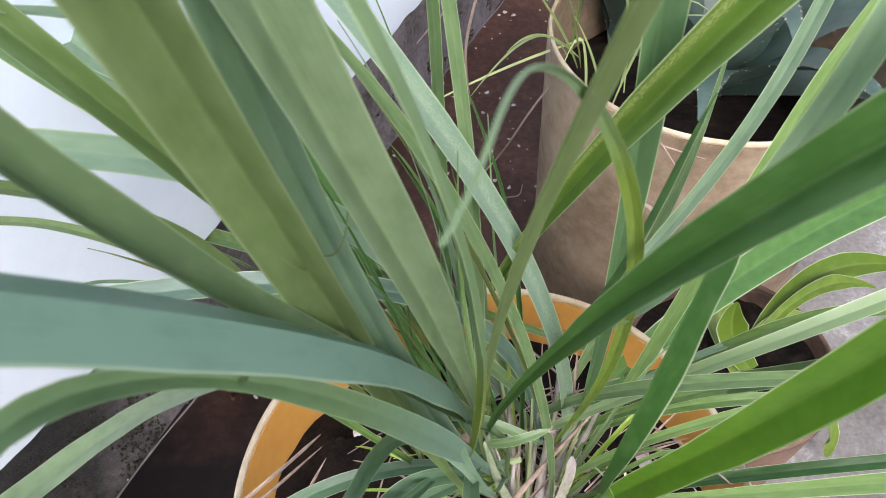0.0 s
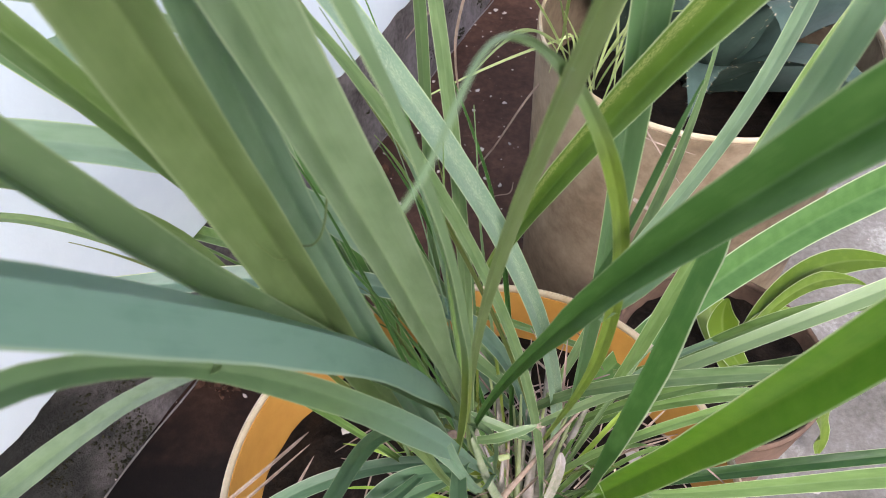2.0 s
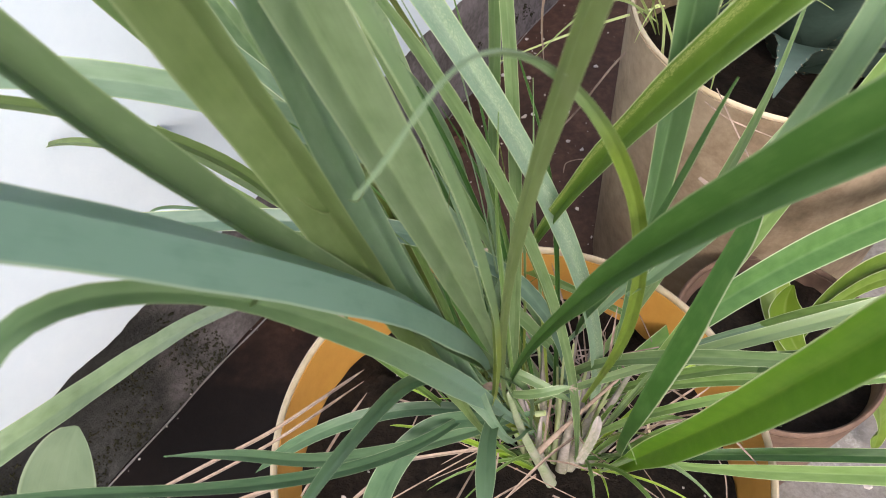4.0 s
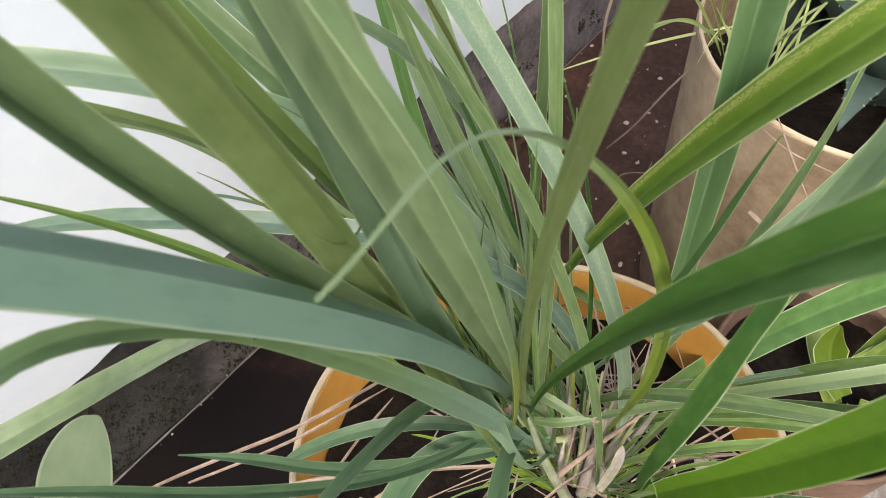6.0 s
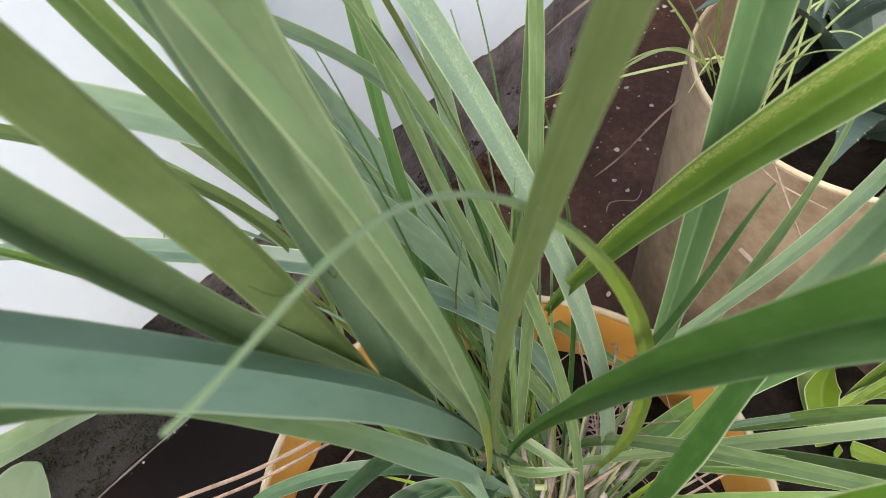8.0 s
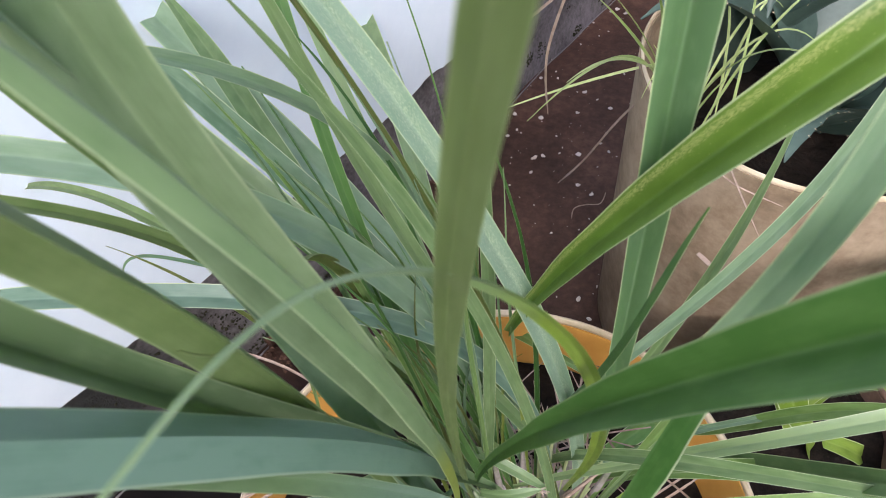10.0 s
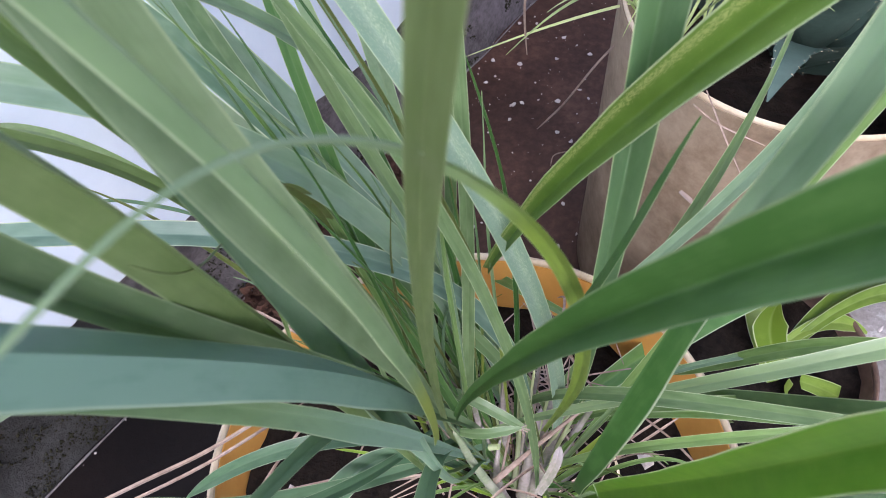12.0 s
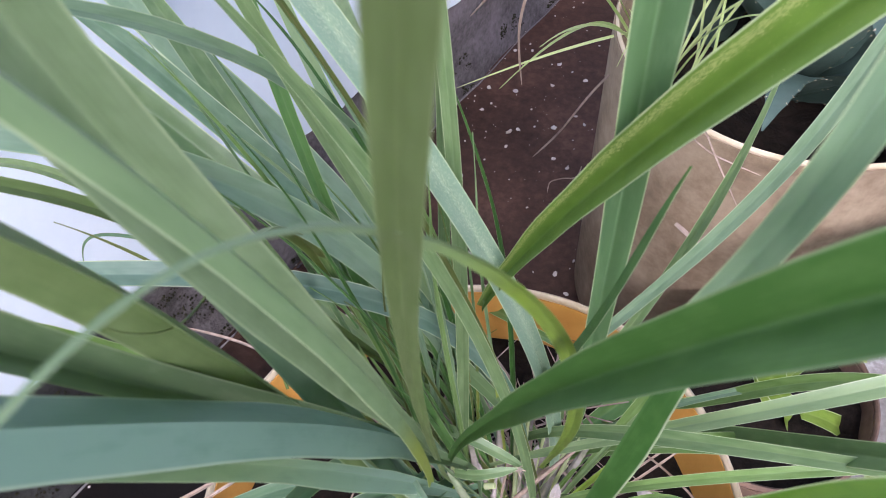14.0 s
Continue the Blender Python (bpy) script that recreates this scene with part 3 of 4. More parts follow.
blade((0.106, 0.274, 0.326), (0.111, 0.270, 0.452), (0.073, 0.263, 0.564), (0.000, 0.278, 0.667), (3.3, 8.0, 10.5, 11.3), (-0.0, -0.4, 0.9), FLECKED)
blade((0.045, 0.216, 0.453), (0.052, 0.183, 0.568), (0.049, 0.154, 0.67), (0.028, 0.129, 0.756), (6.1, 6.8, 7.5, 8.0, 6.8, 6.3), (-0.06, -0.31, 0.95), OLIVE_FOOT, tip=0.3, keel=0.5, root=(0.068, 0.238, 0.390))
blade((0.049, 0.285, 0.315), (0.028, 0.320, 0.412), (0.029, 0.342, 0.514), (0.024, 0.349, 0.619), (2.8, 6.2, 6.6, 6.4), (0.2, -0.4, 0.9), SAGE)
blade((0.055, 0.272, 0.300), (0.051, 0.263, 0.375), (0.055, 0.268, 0.504), (0.034, 0.302, 0.645), (2.6, 6.0, 6.2, 6.0), (0.0, -0.4, 0.9), SAGE)
blade((0.080, 0.320, 0.345), (0.130, 0.347, 0.429), (0.186, 0.356, 0.512), (0.205, 0.371, 0.607), (2.7, 6.6, 8.1, 8.6), (-0.1, -0.5, 0.9), GLAUCOUS)
blade((0.130, 0.263, 0.295), (0.145, 0.227, 0.421), (0.151, 0.183, 0.545), (0.148, 0.142, 0.672), (9.3, 18.8, 19.1, 16.6), (-0.1, -0.5, 0.9), BRIGHT, keel=0.5)
blade((0.108, 0.261, 0.309), (0.174, 0.264, 0.334), (0.242, 0.265, 0.354), (0.310, 0.265, 0.372), (3.2, 7.0, 9.0, 9.4), (-0.2, -0.3, 0.9), DEEP)
blade((0.108, 0.266, 0.311), (0.172, 0.251, 0.330), (0.233, 0.249, 0.361), (0.293, 0.241, 0.393), (2.4, 5.4, 9.8, 12.0), (-0.1, -0.6, 0.8), GRASS)
blade((0.141, 0.340, 0.303), (0.179, 0.304, 0.383), (0.199, 0.260, 0.464), (0.221, 0.219, 0.548), (4.4, 10.7, 12.1, 10.9), (-0.2, -0.4, 0.9), SAGE)
blade((0.069, 0.271, 0.360), (0.102, 0.251, 0.445), (0.164, 0.248, 0.497), (0.250, 0.274, 0.523), (2.3, 5.2, 7.6, 9.6), (-0.1, -0.5, 0.9), SAGE)
blade((0.108, 0.262, 0.335), (0.114, 0.246, 0.400), (0.144, 0.236, 0.455), (0.222, 0.245, 0.480), (2.0, 4.6, 5.6, 5.8), (-0.0, -0.4, 0.9))
blade((0.155, 0.340, 0.343), (0.185, 0.311, 0.384), (0.204, 0.312, 0.443), (0.242, 0.290, 0.486), (2.8, 6.9, 8.4, 8.2), (-0.2, -0.5, 0.9), GRASS)
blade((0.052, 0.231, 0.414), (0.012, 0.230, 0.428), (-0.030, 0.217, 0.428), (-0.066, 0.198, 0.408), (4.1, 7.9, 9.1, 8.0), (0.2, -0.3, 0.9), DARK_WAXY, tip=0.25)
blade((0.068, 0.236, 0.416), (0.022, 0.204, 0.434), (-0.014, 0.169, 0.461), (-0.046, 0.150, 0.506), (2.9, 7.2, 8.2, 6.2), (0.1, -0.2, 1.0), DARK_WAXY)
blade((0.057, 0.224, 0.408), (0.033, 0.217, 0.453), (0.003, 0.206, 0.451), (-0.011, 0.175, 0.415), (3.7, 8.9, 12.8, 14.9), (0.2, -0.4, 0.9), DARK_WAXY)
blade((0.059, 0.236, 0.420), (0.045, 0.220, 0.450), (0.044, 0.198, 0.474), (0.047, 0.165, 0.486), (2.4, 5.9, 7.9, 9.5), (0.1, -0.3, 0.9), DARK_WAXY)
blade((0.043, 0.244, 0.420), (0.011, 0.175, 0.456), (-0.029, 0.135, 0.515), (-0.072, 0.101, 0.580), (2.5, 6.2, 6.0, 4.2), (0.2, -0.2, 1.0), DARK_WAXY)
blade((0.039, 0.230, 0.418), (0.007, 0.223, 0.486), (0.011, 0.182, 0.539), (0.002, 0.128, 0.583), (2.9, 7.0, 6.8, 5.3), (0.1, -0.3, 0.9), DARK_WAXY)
blade((0.066, 0.320, 0.343), (-0.019, 0.414, 0.408), (-0.145, 0.469, 0.436), (-0.260, 0.545, 0.468), (6.8, 16.6, 24.4, 25.8), (0.2, -0.5, 0.8), GLAUCOUS)
blade((0.093, 0.301, 0.331), (0.027, 0.350, 0.410), (-0.066, 0.379, 0.462), (-0.160, 0.418, 0.507), (4.5, 10.9, 16.8, 16.4), (0.1, -0.5, 0.9), GLAUCOUS)
blade((0.080, 0.270, 0.300), (0.061, 0.242, 0.394), (-0.003, 0.271, 0.494), (-0.061, 0.348, 0.636), (2.6, 5.6, 6.6, 6.8), (0.1, -0.4, 0.9), DEEP)
blade((0.024, 0.331, 0.355), (0.022, 0.354, 0.477), (-0.001, 0.341, 0.583), (-0.054, 0.268, 0.664), (2.4, 5.4, 6.8, 6.4), (0.1, -0.5, 0.8), GLAUCOUS)
blade((0.132, 0.351, 0.356), (-0.008, 0.462, 0.286), (-0.154, 0.561, 0.209), (-0.300, 0.663, 0.136), (4.6, 11.2, 15.8, 18.6), (0.2, -0.5, 0.9))
blade((0.093, 0.275, 0.325), (-0.001, 0.395, 0.363), (-0.092, 0.518, 0.393), (-0.178, 0.647, 0.417), (4.0, 9.7, 12.1, 12.0), (0.1, -0.5, 0.9), SAGE)
blade((0.070, 0.274, 0.322), (-0.014, 0.451, 0.340), (-0.090, 0.630, 0.340), (-0.182, 0.801, 0.317), (4.6, 11.3, 17.1, 20.7), (0.1, -0.5, 0.8), SAGE)
blade((0.102, 0.256, 0.313), (0.093, 0.243, 0.425), (0.075, 0.240, 0.537), (0.025, 0.236, 0.641), (2.0, 4.9, 5.1, 5.3), (-0.0, -0.4, 0.9), SAGE)
blade((0.020, 0.299, 0.368), (-0.016, 0.302, 0.468), (-0.031, 0.294, 0.562), (-0.012, 0.215, 0.628), (2.8, 6.0, 6.0, 4.1), (0.1, -0.5, 0.9), OLIVE, tip=0.14)
blade((0.074, 0.247, 0.315), (0.017, 0.226, 0.410), (-0.027, 0.226, 0.514), (-0.073, 0.185, 0.605), (1.4, 3.3, 3.9, 4.3), (0.1, -0.4, 0.9))
blade((0.112, 0.294, 0.325), (0.062, 0.295, 0.433), (0.009, 0.289, 0.540), (-0.028, 0.288, 0.653), (2.6, 6.4, 6.9, 5.4), (0.1, -0.4, 0.9), SAGE)
blade((0.079, 0.265, 0.312), (-0.002, 0.339, 0.368), (-0.090, 0.409, 0.420), (-0.175, 0.481, 0.471), (5.0, 12.4, 16.2, 16.4), (0.2, -0.4, 0.9), SAGE)
blade((-0.049, 0.271, 0.416), (-0.057, 0.286, 0.513), (-0.072, 0.256, 0.593), (-0.112, 0.198, 0.660), (1.8, 4.5, 6.3, 5.2), (0.3, -0.4, 0.9), NEAR_OLIVE)
blade((0.057, 0.270, 0.411), (-0.078, 0.362, 0.396), (-0.213, 0.449, 0.369), (-0.350, 0.529, 0.327), (3.2, 7.9, 12.0, 15.2), (0.3, -0.4, 0.9), NEAR_OLIVE)
blade((0.034, 0.255, 0.423), (-0.070, 0.306, 0.469), (-0.174, 0.358, 0.476), (-0.282, 0.396, 0.427), (2.3, 5.5, 7.2, 6.9), (0.3, -0.4, 0.9), NEAR_OLIVE)
blade((0.117, 0.278, 0.318), (0.152, 0.304, 0.407), (0.180, 0.332, 0.497), (0.214, 0.356, 0.586), (4.0, 9.2, 10.0, 10.6), (0.1, -0.5, 0.8), GRASS)
blade((0.095, 0.299, 0.328), (0.132, 0.339, 0.404), (0.171, 0.370, 0.482), (0.182, 0.404, 0.566), (2.8, 6.8, 6.4, 2.4), (0.0, -0.5, 0.9), SAGE, tip=0.14)
blade((0.081, 0.292, 0.338), (0.084, 0.273, 0.428), (0.129, 0.244, 0.487), (0.217, 0.228, 0.521), (2.3, 5.6, 8.0, 6.6), (-0.1, -0.5, 0.9), SAGE)
blade((0.101, 0.295, 0.322), (0.130, 0.292, 0.371), (0.165, 0.281, 0.414), (0.205, 0.269, 0.452), (2.3, 5.5, 7.4, 8.3), (-0.1, -0.3, 0.9), GRASS)
blade((0.104, 0.292, 0.322), (0.135, 0.297, 0.355), (0.173, 0.296, 0.379), (0.217, 0.292, 0.394), (2.1, 5.0, 7.7, 8.2), (-0.1, -0.3, 0.9), GRASS)
blade((0.109, 0.275, 0.317), (0.165, 0.320, 0.272), (0.221, 0.362, 0.223), (0.277, 0.405, 0.173), (1.7, 4.1, 5.4, 5.2), (-0.1, -0.3, 0.9), OLIVE)
blade((0.100, 0.295, 0.323), (0.132, 0.305, 0.370), (0.173, 0.312, 0.409), (0.224, 0.312, 0.438), (1.3, 3.1, 4.1, 4.0), (-0.1, -0.4, 0.9), GLAUCOUS)
blade((0.105, 0.264, 0.323), (0.087, 0.260, 0.445), (0.051, 0.268, 0.560), (-0.016, 0.286, 0.663), (0.9, 2.3, 2.5, 2.5), (0.0, -0.4, 0.9), OLIVE)


def strip(pts, w, parent, material, name="leaf", face=(0, -0.3, 1), keel=0.2, label=""):
    """A narrow ribbon of one width (mm) through a few points, pointed at its end."""
    pts = [Vector(p) for p in pts]
    fine = []
    for i in range(len(pts) - 1):
        a, b_ = pts[i], pts[i + 1]
        ta = (pts[i + 1] - pts[max(i - 1, 0)]) * 0.5
        tb = (pts[min(i + 2, len(pts) - 1)] - pts[i]) * 0.5
        for k in range(6):
            u = k / 6
            fine.append(a * (2 * u ** 3 - 3 * u * u + 1) + ta * (u ** 3 - 2 * u * u + u) + b_ * (3 * u * u - 2 * u ** 3) + tb * (u ** 3 - u * u))
    fine.append(pts[-1])
    n = len(fine)
    bm = bmesh.new()
    ribbon(bm, fine, [w / 1000 * (0.75 + 0.25 * math.sin(3.1 * i / n)) * (1 if i < n - 4 else (n - i) / 4) for i in range(n)], keel, 0.0005, face)
    return link_mesh(name, bm, material, parent, label)


# lesser blades that fill the heart of the clump
rng = random.Random(5)
for i in range(56):
    az = radians(rng.uniform(138, 200))
    out = Vector((math.cos(az), math.sin(az), 0))
    foot = Vector((0.070, 0.272, 0.30)) + out * rng.uniform(0.0, 0.03) + Vector((rng.uniform(-0.022, 0.018), rng.uniform(-0.01, 0.02), 0))
    tall, reach = rng.uniform(0.08, 0.32), rng.uniform(0.01, 0.13)
    w = rng.uniform(1.2, 4.6)
    p3 = foot + out * reach + Vector((rng.uniform(-0.02, 0.02), 0, tall))
    blade(foot, foot + out * reach * 0.2 + Vector((0, 0, tall * 0.4)), foot + out * reach * 0.55 + Vector((0, 0, tall * 0.8)), p3, (w * 0.6, w, w * 0.9, w * 0.45),
          (rng.uniform(-0.5, 0.5), -0.7, 0.6), rng.choice([OLIVE, OLIVE_FOOT, DEEP, DEEP, GRASS, GLAUCOUS, SAGE]), rng.uniform(0.05, 0.25))

# short thin side shoots low down round the crown
for i in range(30):
    az = radians(rng.choice([rng.uniform(150, 215), rng.uniform(325, 390)]))
    out = Vector((math.cos(az), math.sin(az), 0))
    foot = Vector((0.093, 0.265, 0.297)) + out * rng.uniform(0.005, 0.03)
    tall, reach = rng.uniform(0.035, 0.12), rng.uniform(0.02, 0.085)
    w = rng.uniform(1.8, 4.2)
    side = Vector((-out.y, out.x, 0)) * rng.uniform(-0.02, 0.02)
    blade(foot, foot + out * reach * 0.25 + Vector((0, 0, tall * 0.5)), foot + out * reach * 0.6 + side + Vector((0, 0, tall * 0.95)), foot + out * reach + side * 2 + Vector((0, 0, tall * rng.uniform(0.7, 1.1))),
          (w * 0.7, w, w * 0.9, w * 0.4), (rng.uniform(-0.4, 0.4), -0.6, 0.8), rng.choice([SAGE, SAGE, GRASS_PALE, GRASS, OLIVE]), rng.uniform(0.05, 0.2))

# tillers: pale overlapping sheaths that fan out of one dark crown
CROWN = Vector((0.090, 0.259, 0.288))


def sheath(line_, r0, r1, flat, face, name="stalk", material=SHEATH, label="pale lilac leaf sheath"):
    """A stem wrapped in sheaths: flattened, thick at its foot, with a split edge running up it."""
    pts = [Vector(p) for p in line_]
    n, sides = 14, 12
    bm = bmesh.new()
    rings = []
    for i in range(n + 1):
        u = i / n
        p = bez(pts, u)
        t = (bez(pts, min(u + 0.02, 1)) - bez(pts, max(u - 0.02, 0))).normalized()
        s_ = t.cross(Vector(face)).normalized()
        f_ = s_.cross(t)
        r = (r0 + (r1 - r0) * u ** 0.8) * (1 + 0.04 * math.sin(7 * u + r0 * 900))
        ring = []
        for k in range(sides):
            a_ = k * math.tau / sides
            fold = 1.16 if k == int(2 + 3 * u) else 1.0
            ring.append(bm.verts.new(p + (s_ * math.cos(a_) + f_ * math.sin(a_) * flat) * r * fold))
        rings.append(ring)
    for q0, q1 in zip(rings, rings[1:]):
        for k in range(sides):
            bm.faces.new((q0[k], q0[(k + 1) % sides], q1[(k + 1) % sides], q1[k]))
    bm.faces.new(rings[0][::-1])
    top = bm.verts.new(pts[3] + (pts[3] - pts[2]).normalized() * r1 * 3)
    for k in range(sides):
        bm.faces.new((rings[-1][k], rings[-1][(k + 1) % sides], top))
    return link_mesh(name, bm, material, grass, label)


sheath(((0.088, 0.246, 0.292), (0.075, 0.240, 0.345), (0.062, 0.229, 0.395), (0.053, 0.218, 0.468)), 0.0040, 0.0017, 0.6, (0.2, -0.7, 0.6), "stalk", SHEATH_GREEN, "pale green main sheath")
sheath(((0.086, 0.250, 0.292), (0.076, 0.248, 0.320), (0.073, 0.252, 0.345), (0.074, 0.256, 0.378)), 0.0050, 0.0008, 0.75, (0, -0.7, 0.6))
sheath(((0.094, 0.258, 0.292), (0.093, 0.258, 0.325), (0.093, 0.262, 0.355), (0.094, 0.268, 0.400)), 0.0048, 0.0016, 0.75, (0, -0.7, 0.6))
sheath(((0.099, 0.260, 0.292), (0.101, 0.263, 0.325), (0.105, 0.270, 0.355), (0.111, 0.278, 0.395)), 0.0050, 0.0016, 0.75, (0, -0.7, 0.6))
sheath(((0.104, 0.263, 0.292), (0.109, 0.268, 0.320), (0.116, 0.277, 0.350), (0.126, 0.287, 0.385)), 0.0054, 0.0016, 0.7, (0, -0.7, 0.6))
sheath(((0.108, 0.262, 0.292), (0.117, 0.265, 0.312), (0.126, 0.269, 0.332), (0.137, 0.274, 0.355)), 0.0042, 0.0012, 0.7, (0, -0.7, 0.6))
sheath(((0.098, 0.272, 0.292), (0.100, 0.280, 0.325), (0.101, 0.288, 0.360), (0.100, 0.298, 0.410)), 0.0044, 0.0014, 0.8, (0, -0.7, 0.6))
sheath(((0.082, 0.270, 0.292), (0.076, 0.277, 0.325), (0.073, 0.283, 0.360), (0.070, 0.290, 0.405)), 0.0044, 0.0014, 0.8, (0, -0.7, 0.6))
sheath(((0.078, 0.262, 0.292), (0.068, 0.266, 0.325), (0.060, 0.268, 0.360), (0.054, 0.270, 0.405)), 0.0042, 0.0014, 0.8, (0, -0.7, 0.6))
# short inner stems, greener, between the sheaths
for i in range(16):
    az = radians(rng.uniform(20, 200))
    out = Vector((math.cos(az), math.sin(az), 0))
    foot = CROWN + out * rng.uniform(0.004, 0.022) + Vector((0, 0, 0.004))
    top_ = foot + out * rng.uniform(0.01, 0.045) + Vector((0, 0, rng.uniform(0.07, 0.14)))
    mid_ = (foot + top_) * 0.5 + Vector((0, 0, 0.015))
    sheath((foot, foot * 0.6 + mid_ * 0.4, mid_, top_), rng.uniform(0.0018, 0.003), 0.0007, 0.8, (0, -0.7, 0.6), "stem", rng.choice([SHEATH, OLIVE, OLIVE]), "")

# dead straws lying about the crown
for i in range(60):
    a = rng.uniform(0, math.tau)
    r = 0.015 + 0.10 * rng.random() ** 0.8
    mid = Vector((CROWN.x - 0.005 + r * math.cos(a), CROWN.y + 0.01 + r * math.sin(a), 0.302 + 0.06 * rng.random() ** 1.5))
    away = Vector((math.cos(a + rng.gauss(0, 0.7)), math.sin(a + rng.gauss(0, 0.7)), rng.uniform(-0.25, 0.45))).normalized()
    half = rng.uniform(0.025, 0.06)
    sag = Vector((0, 0, rng.uniform(0.0, 0.012)))
    p = [mid - away * half, mid + sag, mid + away * half]
    for v in p:
        v.z = max(v.z, 0.297)
        off = Vector((v.x - 0.0627, v.y - 0.2535, 0))
        if off.length > 0.14 and v.z < 0.35:
            off *= 0.14 / off.length
            v.x, v.y = 0.0627 + off.x, 0.2535 + off.y
    strip(p, rng.uniform(0.7, 2.0), grass, DRY, "straw", (rng.uniform(-0.6, 0.6), -0.3, 1), 0.5)
# dry pinkish stems left standing behind the crown
for i in range(16):
    foot = Vector((rng.uniform(0.085, 0.145), rng.uniform(0.268, 0.315), 0.298))
    lean = Vector((rng.uniform(-0.06, 0.03), rng.uniform(-0.01, 0.03), rng.uniform(0.05, 0.13)))
    strip([foot, foot + lean * 0.5 + Vector((0, 0, 0.008)), foot + lean], rng.uniform(0.8, 1.7), grass, HUSK, "straw", (rng.uniform(-0.6, 0.6), -0.5, 0.8), 0.7)
# and others fallen across one another
for i in range(18):
    mid = Vector((rng.uniform(0.06, 0.125), rng.uniform(0.275, 0.335), rng.uniform(0.302, 0.335)))
    away = Vector((rng.uniform(-1, 1), rng.uniform(-0.5, 0.5), rng.uniform(-0.3, 0.3))).normalized() * rng.uniform(0.02, 0.05)
    strip([mid - away, mid + Vector((0, 0, 0.004)), mid + away], rng.uniform(0.8, 1.6), grass, HUSK, "straw", (rng.uniform(-0.6, 0.6), -0.3, 1), 0.5)
# long straws that hang out over the rim
strip([(0.045, 0.25, 0.33), (-0.02, 0.222, 0.345), (-0.09, 0.19, 0.352), (-0.16, 0.15, 0.34), (-0.19, 0.12, 0.33)], 3.0, grass, DRY, "straw", (0, -0.4, 1), 0.6)
strip([(0.04, 0.262, 0.322), (-0.03, 0.226, 0.338), (-0.10, 0.185, 0.349), (-0.155, 0.135, 0.335)], 2.2, grass, DRY, "straw", (0, -0.4, 1), 0.6)
strip([(0.01, 0.27, 0.31), (-0.04, 0.215, 0.305), (-0.065, 0.18, 0.30)], 2.6, grass, DRY, "straw", (0, -0.4, 1), 0.6)
strip([(-0.03, 0.31, 0.325), (-0.10, 0.33, 0.348), (-0.17, 0.345, 0.335)], 2.0, grass, DRY, "straw", (0, -0.4, 1), 0.6)
strip([(-0.195, 0.163, 0.325), (-0.173, 0.178, 0.335), (-0.137, 0.202, 0.345), (-0.101, 0.227, 0.352), (-0.072, 0.259, 0.35), (-0.053, 0.292, 0.335)], 2.6, grass, DRY, "straw", (0, -0.4, 1), 0.6)
strip([(-0.158, 0.181, 0.335), (-0.098, 0.221, 0.35), (-0.051, 0.283, 0.335)], 2.2, grass, DRY, "straw", (0, -0.4, 1), 0.6)
strip([(-0.079, 0.204, 0.31), (-0.063, 0.247, 0.32), (-0.050, 0.282, 0.32)], 2.0, grass, DRY, "straw", (0, -0.4, 1), 0.6)
# cut-off blades near the nodes
strip([(0.055, 0.219, 0.466), (0.061, 0.217, 0.471), (0.069, 0.216, 0.477), (0.083, 0.220, 0.480)], 4.8, grass, SAGE, "leaf", (0, -0.6, 1), 0.25, "short cut-off blade with a fibrous end")
for k in range(4):
    a = Vector((0.081, 0.219, 0.479))
    strip([a, a + Vector((0.002, 0.0005 * k, 0.0005)), a + Vector((0.004 + 0.001 * (k % 3), 0.0015 * k - 0.002, 0.001 * (k % 2)))], 0.5, grass, DRY, "fibre", (0, -0.6, 1), 0.3)
strip([(0.052, 0.224, 0.463), (0.045, 0.221, 0.468), (0.039, 0.218, 0.472)], 4.2, grass, DRY, "leaf", (0, -0.5, 1), 0.3, "frayed dry stub of a blade")
strip([(0.033, 0.272, 0.399), (0.048, 0.267, 0.406), (0.063, 0.262, 0.407), (0.090, 0.258, 0.394)], 6.5, grass, SAGE, "leaf", (0, -0.5, 1), 0.25)
# a pinkish husk, a yellowish joint and a dry brown stem across the crown
sheath(((0.075, 0.243, 0.349), (0.088, 0.250, 0.374), (0.100, 0.257, 0.393), (0.118, 0.265, 0.425)), 0.0022, 0.0009, 0.8, (0, -0.7, 0.6), "stem", DRY, "dry brown stem")
strip([(0.101, 0.241, 0.347), (0.105, 0.247, 0.358), (0.108, 0.253, 0.369), (0.109, 0.260, 0.376)], 6.5, grass, SHEATH, "husk", (0, -0.7, 0.7), 0.6, "pinkish papery husk")
bm = bmesh.new()
tube(bm, [Vector((0.069, 0.235, 0.416)), Vector((0.074, 0.235, 0.419))], [0.0018, 0.0016], 9)
link_mesh("node", bm, OLIVE_FOOT, grass, "yellowish joint of a stem")
strip([(0.145, 0.268, 0.361), (0.162, 0.269, 0.375), (0.178, 0.268, 0.387)], 1.2, grass, DRY, "straw", (0, -0.5, 1), 0.4)
strip([(0.138, 0.266, 0.346), (0.152, 0.265, 0.372), (0.167, 0.263, 0.383)], 1.0, grass, DRY, "straw", (0, -0.5, 1), 0.4)
strip([(0.144, 0.273, 0.348), (0.148, 0.270, 0.338), (0.151, 0.267, 0.329)], 1.8, grass, LIP, "straw", (0, -0.5, 1), 0.4)

# dry, pale broken tips among the blades in front of the tan pot
strip([(0.159, 0.407, 0.446), (0.164, 0.403, 0.445), (0.171, 0.398, 0.443)], 3.2, grass, DRY, "leaf", (0, -0.5, 1), 0.3, "dry pale broken tip")
